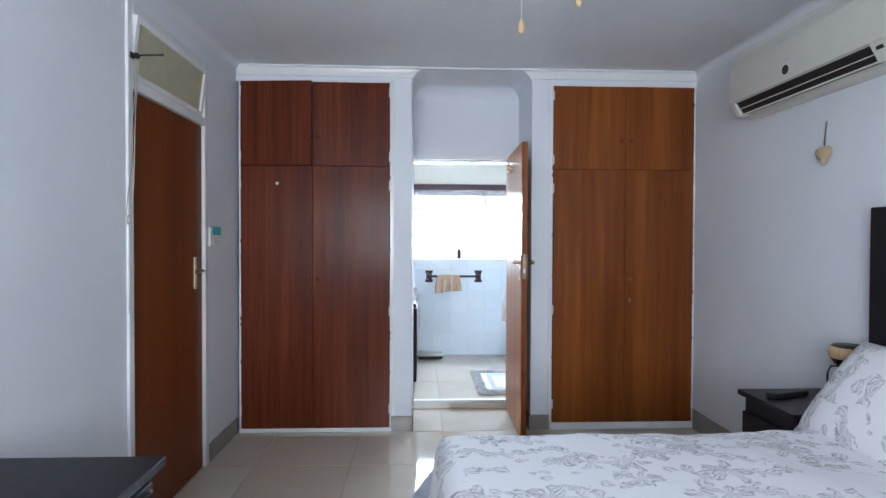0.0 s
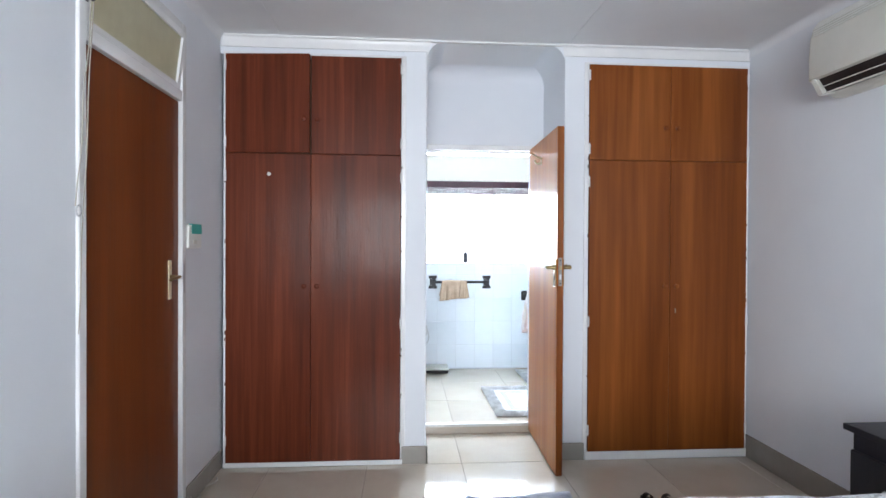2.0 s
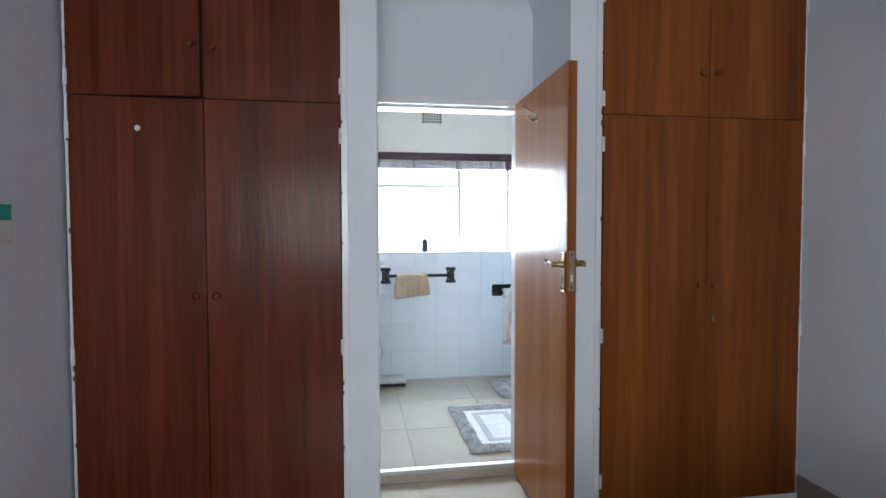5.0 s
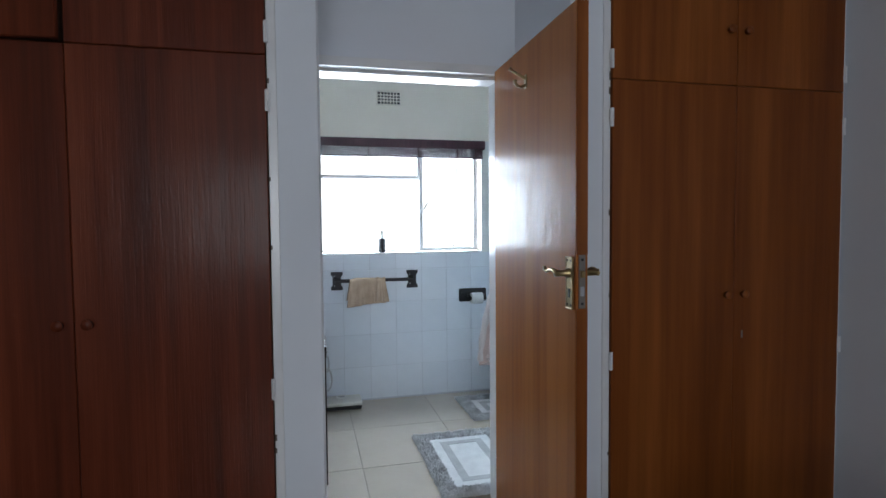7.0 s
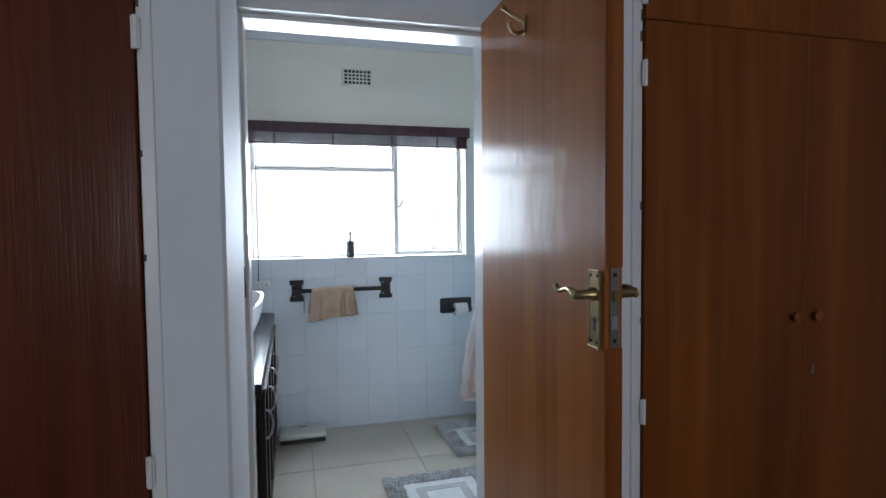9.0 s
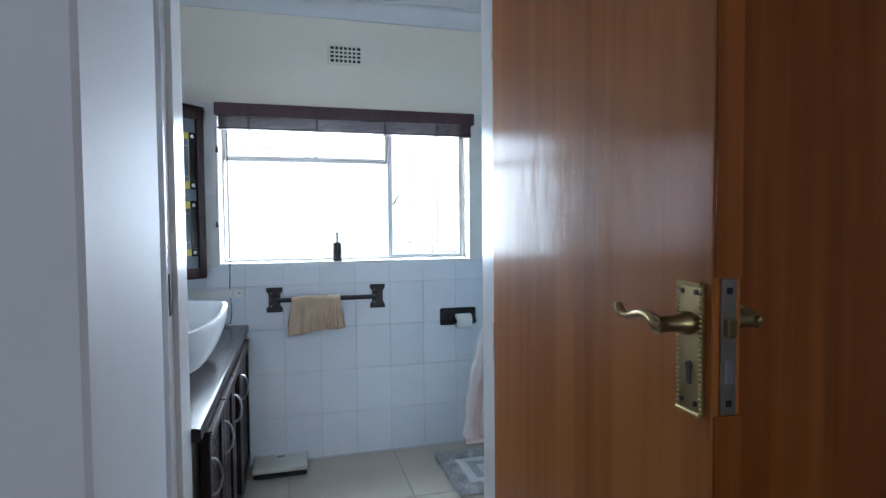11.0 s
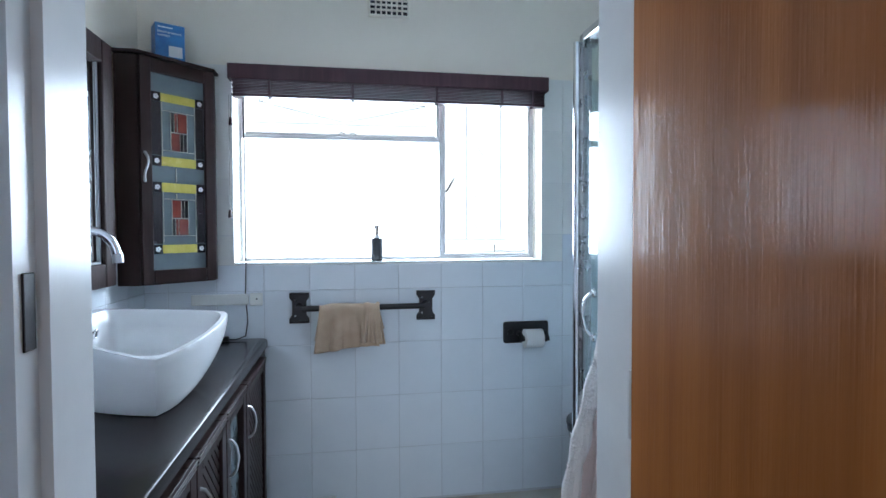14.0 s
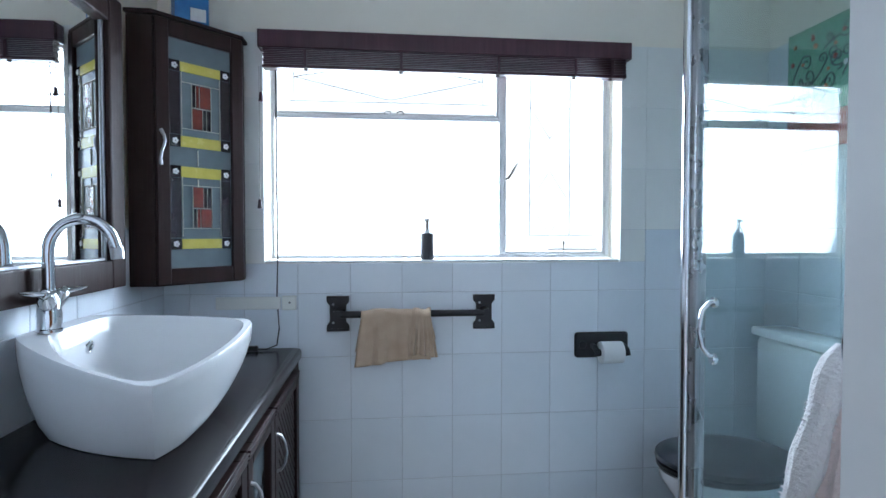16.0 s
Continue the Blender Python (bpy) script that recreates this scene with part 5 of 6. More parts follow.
edge = [(BXL + 0.003, 4.79), (-0.024, 4.79)] + arc(5, 0, 90, lambda a: (-0.054 + 0.03 * math.cos(a), YW - 0.045 + 0.03 * math.sin(a))) + [(BXL + 0.003, YW - 0.015)]
inset = [(x - 0.006 * (x > -0.3), y) for x, y in edge]
rings = [[(x, y, 0.7635) for x, y in inset], [(x, y, 0.768) for x, y in edge], [(x, y, 0.792) for x, y in edge], [(x - 0.003 * (x > -0.3), y, 0.798) for x, y in edge], [(x - 0.009 * (x > -0.3), y, 0.8) for x, y in edge]]
COUNTER = mottled("counter_espresso", (0.0085, 0.0064, 0.0076), (0.012, 0.009, 0.0102), 0.22, 7.0, 90.0, 0.03, 0.015)
COUNTER.node_tree.nodes["Principled BSDF"].inputs["Specular IOR Level"].default_value = 0.18
single("worktop", loft(rings), COUNTER, (-0.28, 5.6, 0.7635), "dark espresso wooden counter with rounded front edge", "worktop", smooth=True)

# ---- basin ----
RIM = [(-0.533, 5.58, 1.015), (-0.143, 5.345, 0.952), (-0.060, 5.80, 1.012), (-0.505, 5.885, 1.02)]
FOOT = [(-0.425, 5.52), (-0.155, 5.385), (-0.165, 5.66), (-0.40, 5.76)]
BOW = (0.030, 0.038, 0.020, 0.004)


def basin_ring(corners, bows, n=14, soft=0.0):
    """Points round four corners with outward bowed sides."""
    pts, cen = [], sum((Vector(c) for c in corners), Vector()) / 4
    for k in range(4):
        a, b = Vector(corners[k]), Vector(corners[(k + 1) % 4])
        side = Vector((b.y - a.y, a.x - b.x, 0)).normalized()
        if side.dot((a + b) / 2 - cen) < 0:
            side = -side
        for i in range(n):
            t = i / n
            p = a.lerp(b, t) + side * bows[k] * 4 * t * (1 - t)
            pts.append(p)
    if soft:
        m = len(pts)
        for _ in range(int(soft)):
            pts = [(pts[i - 1] + pts[i] * 2 + pts[(i + 1) % m]) / 4 for i in range(m)]
    return pts


def between(a, b, t, z=None):
    out = [p.lerp(q, t) for p, q in zip(a, b)]
    return out if z is None else [Vector((p.x, p.y, z)) for p in out]


rim = basin_ring(RIM, BOW, soft=1)
foot = basin_ring([(x, y, 0.802) for x, y in FOOT], (0.02, 0.03, 0.02, 0.0))
rings = [foot]
for k in range(1, 9):
    t = k / 9
    u = math.sin(t * math.pi / 2) ** 0.66
    rings.append([Vector((f.x + (r.x - f.x) * u, f.y + (r.y - f.y) * u, f.z + (r.z - 0.004 - f.z) * t)) for f, r in zip(foot, rim)])
rings.append([p - Vector((0, 0, 0.003)) for p in rim])
cen = sum(rim, Vector()) / len(rim)


def shrunk(f, dz, deck=0.0):
    pts = []
    for p in rim:
        d = p - cen
        back = max(0.0, min(1.0, (-p.x - 0.33) / 0.15))
        g = f - deck * back
        pts.append(Vector((cen.x + d.x * g, cen.y + d.y * (f - 0.3 * deck * back), p.z + dz)))
    for _ in range(3):
        pts = [(pts[i - 1] + pts[i] * 2 + pts[(i + 1) % len(pts)]) / 4 for i in range(len(pts))]
    return pts


rings.append([cen + (p - cen) * 0.992 for p in rim])
rings.append(shrunk(0.945, 0.001, 0.22))
rings.append(shrunk(0.915, -0.012, 0.24))
rings.append(shrunk(0.87, -0.05, 0.24))
rings.append(shrunk(0.76, -0.10, 0.20))
rings.append(shrunk(0.55, -0.135, 0.12))
rings.append(shrunk(0.25, -0.15, 0.0))
bs = thing("wash_basin", (-0.3, 5.6, 0.8), "white ceramic vessel basin with pointed corners on the counter", "basin")
part("bowl", loft(rings), CERAMIC, bs, smooth=True)
ov = Vector((-0.402, 5.645, 0.975))
part("overflow_ring", tube(arc(18, 0, 340, lambda a: ov + Vector((0.003 * math.sin(a), 0.012 * math.cos(a), 0.012 * math.sin(a)))), 0.0035, 8, closed=True), CHROME, bs)
part("overflow_hole", disc(ov - Vector((0.002, 0, 0)), (1, 0.0, 0.2), 0.010, 0.004, 14), BLACK_PLASTIC, bs)
part("drain", disc((cen.x, cen.y, 0.862), (0, 0, 1), 0.022, 0.006, 20, 0.002), CHROME, bs)

# ---- tap ----
tp = thing("basin_tap", (-0.476, 5.62, 1.02), "chrome swan-neck basin mixer with two winged lever handles", "tap")
tx, ty, tz = -0.476, 5.62, 1.018
part("base_flange", tube([(tx, ty, tz), (tx, ty, tz + 0.006), (tx, ty, tz + 0.010)], [0.027, 0.027, 0.022], 20), CHROME, tp, smooth=True)
part("body", tube([(tx, ty, tz + 0.008), (tx, ty, tz + 0.04), (tx, ty, tz + 0.075), (tx, ty, tz + 0.09)], [0.024, 0.026, 0.021, 0.0135], 18), CHROME, tp, smooth=True)
neck = [(tx, ty, tz + 0.08), (tx, ty, tz + 0.178)] + [(tx + 0.068 - 0.068 * math.cos(a), ty + 0.012 - 0.012 * math.cos(a), tz + 0.186 + 0.075 * math.sin(a)) for a in (radians(10 * k) for k in range(1, 17))] + [(tx + 0.139, ty + 0.025, tz + 0.183)]
part("spout", tube(neck, [0.0132] * len(neck), 14), CHROME, tp, smooth=True)
part("aerator", tube([(tx + 0.138, ty + 0.025, tz + 0.193), (tx + 0.1405, ty + 0.025, tz + 0.166)], [0.0150, 0.0145], 14), SATIN, tp, smooth=True)
for side in (-1, 1):
    d = Vector((0.25, side * 0.75, 0.75)).normalized()
    o = Vector((tx, ty, tz + 0.05))
    h = part("valve", tube([o + d * 0.012, o + d * 0.045, o + d * 0.055], [0.016, 0.017, 0.013], 14), CHROME, tp, smooth=True)
    tip = o + d * 0.058
    blade = Vector((0.62 * side, 0.78 * side, 0.0))
    cross = tube([tip - blade * 0.022, tip - blade * 0.008, tip + blade * 0.012, tip + blade * 0.034, tip + blade * 0.048], [0.006, 0.011, 0.011, 0.0085, 0.004], 12)
    for v in cross.verts:
        v.co.z = tip.z + (v.co.z - tip.z) * 0.6 + 0.14 * abs((v.co - tip).dot(blade))
    ball(tip, 0.012, cross, seg=10)
    part("lever_handle", cross, CHROME, h, smooth=True)

# ---- mirror ----
mi = thing("wall_mirror", (BXL + 0.015, 5.5, 1.08), "large wall mirror in a dark espresso frame", "mirror")
MY0, MY1, MZ0, MZ1, MF = 4.86, 6.062, 1.082, 1.945, 0.082
part("frame_stile", box(BXL + 0.012, BXL + 0.05, MY1 - MF, MY1, MZ0, MZ1, 0.005, segments=2), ESPRESSO, mi)
part("frame_stile", box(BXL + 0.012, BXL + 0.05, MY0, MY0 + MF, MZ0, MZ1, 0.005, segments=2), ESPRESSO, mi)
part("frame_rail", box(BXL + 0.012, BXL + 0.049, MY0 + MF, MY1 - MF, MZ0, MZ0 + MF, 0.004, segments=2), ESPRESSO, mi)
part("frame_rail", box(BXL + 0.012, BXL + 0.049, MY0 + MF, MY1 - MF, MZ1 - MF, MZ1, 0.004, segments=2), ESPRESSO, mi)
part("silvered_glass", box(BXL + 0.014, BXL + 0.028, MY0 + MF - 0.004, MY1 - MF + 0.004, MZ0 + MF - 0.004, MZ1 - MF + 0.004), MIRROR, mi)
part("bevel_strip", boxes((BXL + 0.028, BXL + 0.034, MY1 - MF - 0.012, MY1 - MF - 0.001, MZ0 + MF, MZ1 - MF), (BXL + 0.028, BXL + 0.034, MY0 + MF, MY1 - MF - 0.012, MZ0 + MF, MZ0 + MF + 0.010), bevel=0.002), SATIN, mi, "thin pale inner edge")

# ---- corner cabinet ----
CA, CB, CZ0, CZ1 = Vector((-0.458, 6.167, 0)), Vector((-0.235, 6.390, 0)), 1.068, 1.956
cc = thing("corner_cabinet", (-0.42, 6.33, CZ0), "dark espresso corner wall cabinet with leaded glass door", "cabinet")
shape = [(BXL + 0.012, YW - 0.012), (CB.x, YW - 0.012), (CB.x, CB.y), (CA.x, CA.y), (BXL + 0.012, CA.y)]
part("body", prism(shape, CZ0, CZ1, 0.003), ESPRESSO, cc)
grow = [(BXL + 0.012, YW - 0.012), (CB.x + 0.014, YW - 0.012), (CB.x + 0.014, CB.y - 0.010), (CA.x + 0.006, CA.y - 0.018), (BXL + 0.012, CA.y - 0.018)]
part("cornice", prism(grow, CZ1 + 0.0005, CZ1 + 0.014, 0.003), ESPRESSO, cc)
across = (CB - CA).normalized()
wide = (CB - CA).length
outw = Vector((across.y, -across.x, 0))


def on_door(u0, u1, v0, v1, d0, d1, bevel=0.0):
    """A block on the cabinet door: u across, v down in metres from the door's top corner, d out of the door."""
    bm = box(u0, u1, d0, d1, -v1, -v0, bevel)
    m = Matrix(((across.x, outw.x, 0, CA.x), (across.y, outw.y, 0, CA.y), (0, 0, 1, CZ1 - 0.004), (0, 0, 0, 1)))
    bmesh.ops.transform(bm, matrix=m, verts=bm.verts)
    return bm


def join(bms):
    out = bmesh.new()
    for b in bms:
        me = bpy.data.meshes.new("piece")
        b.to_mesh(me)
        b.free()
        out.from_mesh(me)
        bpy.data.meshes.remove(me)
    return out


DH, ST = CZ1 - CZ0 - 0.008, 0.046
cd = part("door", join([on_door(0.002, ST, 0, DH, 0.001, 0.022, 0.003), on_door(wide - ST, wide - 0.002, 0, DH, 0.001, 0.022, 0.003), on_door(ST, wide - ST, 0, 0.055, 0.001, 0.021, 0.003), on_door(ST, wide - ST, DH - 0.055, DH, 0.001, 0.021, 0.003)]), ESPRESSO, cc)
GW, GH = wide - 2 * ST, DH - 0.11
part("glass_panel", on_door(ST, wide - ST, 0.055, DH - 0.055, 0.002, 0.008), CHALK_GLASS, cd, "grey-blue textured glass")


def pane_bit(name, u0, u1, v0, v1, mat, d=0.0035, label=""):
    return part(name, on_door(ST + u0 * GW, ST + u1 * GW, 0.055 + v0 * GH, 0.055 + v1 * GH, 0.008, 0.008 + d, 0.0006), mat, cd, label)


for v0, v1 in ((0.095, 0.137), (0.418, 0.466), (0.552, 0.600), (0.872, 0.916)):
    pane_bit("yellow_pane", 0.185, 0.825, v0, v1, YELLOW_GLASS)
    for u0, u1 in ((0.02, 0.175), (0.835, 0.985)):
        sq = pane_bit("flower_square", u0, u1, v0 - 0.002, v1 + 0.002, DARK_GLASS)
        uc, vc, rr = ST + (u0 + u1) / 2 * GW, 0.055 + (v0 + v1) / 2 * GH, 0.0062
        petals = [on_door(uc + rr * math.cos(a) - 0.0042, uc + rr * math.cos(a) + 0.0042, vc + rr * math.sin(a) - 0.0042, vc + rr * math.sin(a) + 0.0042, 0.0115, 0.0135, 0.0018) for a in (2 * math.pi * k / 5 for k in range(5))]
        part("flower", join(petals), PETAL, cd)
for v0, v1 in ((0.142, 0.412), (0.604, 0.866)):
    for u0, u1 in ((0.02, 0.175), (0.835, 0.985)):
        pane_bit("dark_pane", u0, u1, v0, v1, DARK_GLASS)
    vs, ve = (0.192, 0.385) if v0 < 0.3 else (0.645, 0.825)
    vm = (vs + ve) / 2
    for u in (0.20, 0.36, 0.665, 0.815):
        pane_bit("lead_line", u - 0.005, u + 0.005, vs - (0.01 if u in (0.36, 0.665) else 0.05), ve + (0.0 if u in (0.36, 0.665) else 0.035), LEAD, 0.0045)
    for v in (vs - 0.010, vm, ve):
        pane_bit("lead_line", 0.20 if v != vm else 0.36, 0.815 if v != vm else 0.665, v - 0.0015, v + 0.0015, LEAD, 0.0045)
    flip = v0 > 0.3
    for (u0, u1, dark), top in (((0.365, 0.415, True), True), ((0.43, 0.475, False), True), ((0.49, 0.66, False), True), ((0.365, 0.525, False), False), ((0.54, 0.585, True), False), ((0.60, 0.655, True), False)):
        a, b = (vs - 0.004, vm - 0.004) if top != flip else (vm + 0.004, ve - 0.004)
        pane_bit("red_pane", u0, u1, a, b, DARK_GLASS if dark else RED_GLASS)
    for u in (0.422, 0.482):
        pane_bit("lead_line", u - 0.003, u + 0.003, (vs if not flip else vm), (vm if not flip else ve), LEAD, 0.0045)
    for u in (0.532, 0.592):
        pane_bit("lead_line", u - 0.003, u + 0.003, (vm if not flip else vs), (ve if not flip else vm), LEAD, 0.0045)
pane_bit("lead_line", 0.44, 0.455, 0.475, 0.545, LEAD, 0.0045)
pane_bit("lead_line", 0.44, 0.455, 0.605, 0.64, LEAD, 0.0045)
hp = [CA + across * (0.016 + 0.007 * math.sin(k * 1.05)) + outw * (0.022 + 0.020 * math.sin(math.pi * k / 6)) + Vector((0, 0, 1.585 - 0.019 * k)) for k in range(7)]
part("handle", tube(hp, [0.006, 0.005, 0.0045, 0.0045, 0.0045, 0.005, 0.006], 10), SATIN, cd, "satin nickel wavy handle", smooth=True)

# blue carton on the cabinet
bx = thing("carton", (-0.40, 6.30, CZ1 + 0.0145), "blue printed cardboard carton on top of the cabinet", "box")
spin = Matrix.Translation((-0.385, 6.315, CZ1 + 0.0145)) @ Matrix.Rotation(radians(28), 4, "Z")


def carton(bm):
    bmesh.ops.transform(bm, matrix=spin, verts=bm.verts)
    return bm


part("box", carton(box(-0.055, 0.055, -0.04, 0.04, 0, 0.142, 0.0015)), BLUE_CARD, bx)
part("lid_flap", carton(boxes((-0.055, 0.055, -0.0402, 0.0398, 0.1425, 0.1435))), PAPER, bx)
part("label_lines", carton(boxes((-0.045, 0.01, -0.0412, -0.0398, 0.124, 0.129))), PAPER, bx, "pale line of small print")
for words, height in (("blood pressure", 0.104), ("monitor", 0.090)):
    type_curve = bpy.data.curves.new("lettering", "FONT")
    type_curve.body, type_curve.size, type_curve.extrude = words, 0.0145, 0.0004
    scratch = new("lettering", type_curve)
    text_mesh = bpy.data.meshes.new_from_object(scratch.evaluated_get(bpy.context.evaluated_depsgraph_get()))
    bpy.data.objects.remove(scratch)
    bm = bmesh.new()
    bm.from_mesh(text_mesh)
    bmesh.ops.transform(bm, matrix=Matrix.Translation((-0.047, -0.0408, height)) @ Matrix.Rotation(radians(90), 4, "X"), verts=bm.verts)
    part("lettering", carton(bm), PAPER, bx, "white printed words")
part("picture", carton(join([box(-0.006, 0.045, -0.0412, -0.0398, 0.012, 0.056, 0.0005), box(0.004, 0.030, -0.0425, -0.0411, 0.028, 0.050, 0.0005)])), PLASTIC_WHITE, bx, "printed picture of a white device")

# ---- bathroom scale ----
sc = thing("bathroom_scale", (0.13, 6.345, 0), "cream bathroom scale with round dial on the tiles", "scale")
part("base", box(-0.006, 0.268, 6.255, 6.438, 0.002, 0.028, 0.006), BLACK_PLASTIC, sc, "dark base")
part("platform", box(-0.012, 0.274, 6.250, 6.443, 0.029, 0.058, 0.01, segments=3), PLASTIC_CREAM, sc, smooth=True)
part("dial_rim", tube(arc(24, 0, 345, lambda a: (0.131 + 0.036 * math.cos(a), 6.395 + 0.028 * math.sin(a), 0.060)), 0.005, 8, closed=True), PLASTIC_WHITE, sc, smooth=True)
part("dial", disc((0.131, 6.395, 0.0575), (0, 0, 1), 0.027, 0.003, 24), plain("grey_dial", (0.30, 0.30, 0.30), 0.3), sc)
for x in (0.02, 0.24):
    for y in (6.275, 6.42):
        part("foot", disc((x, y, 0.0015), (0, 0, 1), 0.01, 0.003, 10), BLACK_PLASTIC, sc)


# ---- mats ----
def shaggy_mat(x0, x1, y0, y1, label, seed):
    rnd = random.Random(seed)
    mat = thing("bath_mat", ((x0 + x1) / 2, (y0 + y1) / 2, 0), label, "bath mat", "bath mats")
    b = 0.075
    part("backing", box(x0, x1, y0, y1, 0.0, 0.008, 0.003), MAT_GREY, mat)

    def tufts(rows, n, h, r):
        verts, faces = [], []
        for _ in range(n):
            rx0, rx1, ry0, ry1 = rnd.choice(rows)
            x, y = rnd.uniform(rx0, rx1), rnd.uniform(ry0, ry1)
            dx, dy, hh = rnd.uniform(-1, 1) * r * 1.8, rnd.uniform(-1, 1) * r * 1.8, h * rnd.uniform(0.6, 1.15)
            a0 = rnd.uniform(0, 6.28)
            k = len(verts)
            for q in range(3):
                verts.append((x + r * math.cos(a0 + q * 2.094), y + r * math.sin(a0 + q * 2.094), 0.006))
            for q in range(3):
                verts.append((x + dx + 0.6 * r * math.cos(a0 + q * 2.094), y + dy + 0.6 * r * math.sin(a0 + q * 2.094), 0.006 + hh))
            faces += [(k, k + 1, k + 4, k + 3), (k + 1, k + 2, k + 5, k + 4), (k + 2, k, k + 3, k + 5), (k + 3, k + 4, k + 5)]
        me = bpy.data.meshes.new("pile")
        me.from_pydata(verts, [], faces)
        out = bmesh.new()
        out.from_mesh(me)
        bpy.data.meshes.remove(me)
        return out
    e = 0.012
    border = [(x0 - e, x1 + e, y0 - e, y0 + b), (x0 - e, x1 + e, y1 - b, y1 + e), (x0 - e, x0 + b, y0, y1), (x1 - b, x1 + e, y0, y1)]
    part("shaggy_border", tufts(border, 5200, 0.022, 0.0045), MAT_GREY, mat, "grey shaggy fringe")
    ix0, ix1, iy0, iy1 = x0 + b, x1 - b, y0 + b, y1 - b
    part("centre_pad", join([box(ix0, ix1, iy0, iy1, 0.006, 0.017, 0.004)]), MAT_WHITE, mat, "white tufted centre")
    s, t = 0.055, 0.045
    part("inner_band", boxes((ix0 + s, ix0 + s + t, iy0 + s, iy1 - s, 0.0172, 0.0185), (ix1 - s - t, ix1 - s, iy0 + s, iy1 - s, 0.0172, 0.0185), (ix0 + s + t, ix1 - s - t, iy0 + s, iy0 + s + t, 0.0172, 0.0185), (ix0 + s + t, ix1 - s - t, iy1 - s - t, iy1 - s, 0.0172, 0.0185)), cloth("pale_grey_pile", (0.34, 0.35, 0.36), (0.44, 0.45, 0.46), 160.0, 1.0), mat, "pale grey band")
    return mat


shaggy_mat(0.535, 1.06, 4.80, 5.59, "white bath mat with grey shaggy border on the floor tiles", 1)
shaggy_mat(0.998, 1.49, 5.80, 6.26, "small white pedestal mat with grey shaggy border beside the toilet", 2)

# ---- shower enclosure ----
GX, GY = 1.145, 5.70
sh = thing("shower_enclosure", (1.5, 5.25, 0), "framed glass shower enclosure with chrome posts and sliding door", "shower")
part("tray", boxes((GX - 0.025, BXR - 0.013, YD2 + 0.002, GY + 0.025, 0.0, 0.07), bevel=0.008), CERAMIC, sh, "white shower tray")
part("corner_post", box(GX - 0.012, GX + 0.022, GY - 0.022, GY + 0.012, 0.07, 1.955, 0.004), plain("brushed_post_metal", (0.34, 0.345, 0.35), 0.28, 1.0), sh, "brushed grey metal post")
part("post_tube", tube([(GX - 0.018, GY + 0.014, 0.07), (GX - 0.018, GY + 0.014, 1.93)], 0.014, 14), CHROME, sh, smooth=True)
part("wall_post", box(GX - 0.014, GX + 0.014, YD2 + 0.002, YD2 + 0.03, 0.07, 1.955, 0.003), CHROME, sh)
part("wall_post", box(BXR - 0.042, BXR - 0.013, GY - 0.014, GY + 0.014, 0.07, 1.955, 0.003), CHROME, sh)
part("top_rail", boxes((GX - 0.016, GX + 0.012, YD2 + 0.03, GY - 0.022, 1.925, 1.955), (GX + 0.015, GX + 0.030, YD2 + 0.03, GY - 0.022, 1.900, 1.940), bevel=0.003), CHROME, sh)
part("top_rail", box(GX + 0.022, BXR - 0.042, GY - 0.014, GY + 0.014, 1.925, 1.955, 0.003), CHROME, sh)
part("bottom_rail", boxes((GX - 0.014, GX + 0.024, YD2 + 0.03, GY - 0.022, 0.071, 0.10), bevel=0.003), CHROME, sh)
part("bottom_rail", box(GX + 0.022, BXR - 0.042, GY - 0.012, GY + 0.012, 0.071, 0.10, 0.003), CHROME, sh)
door_glass = part("door_pane", box(GX - 0.003, GX + 0.003, YD2 + 0.03, GY - 0.022, 0.10, 1.925), SHOWER_GLASS, sh, "clear greenish glass")
side_glass = part("side_pane", box(GX + 0.022, BXR - 0.042, GY - 0.003, GY + 0.003, 0.10, 1.925), SHOWER_GLASS, sh, "clear greenish glass")
for g in (door_glass, side_glass):
    g.visible_shadow = False
hd = part("handle", tube([(GX - 0.006, 5.594, 1.067), (GX - 0.022, 5.594, 1.067), (GX - 0.038, 5.599, 1.047), (GX - 0.046, 5.603, 0.993), (GX - 0.038, 5.599, 0.95), (GX - 0.022, 5.594, 0.930), (GX - 0.006, 5.594, 0.930)], 0.0065, 12), CHROME, sh, "bowed chrome door handle", smooth=True)
for zz in (0.920, 1.067):
    part("handle_boss", disc((GX - 0.010, 5.594, zz), (1, 0, 0), 0.014, 0.014, 16, 0.003), CHROME, hd)

# ---- towel ring and bath towel beside the door ----
tr = thing("towel_ring", (0.885, YD2, 1.13), "chrome towel ring on the wall beside the door", "towel ring")
part("mount", disc((0.885, YD2 + 0.010, 1.205), (0, 1, 0), 0.022, 0.02, 18, 0.004), CHROME, tr)
part("ring", tube(arc(30, 0, 348, lambda a: (0.885 + 0.078 * math.cos(a), YD2 + 0.055 - 0.012 * math.sin(a), 1.130 + 0.078 * math.sin(a))), 0.0055, 10, closed=True), CHROME, tr, smooth=True)
part("arm", tube([(0.885, YD2 + 0.015, 1.205), (0.885, YD2 + 0.043, 1.208)], 0.008, 10), CHROME, tr)


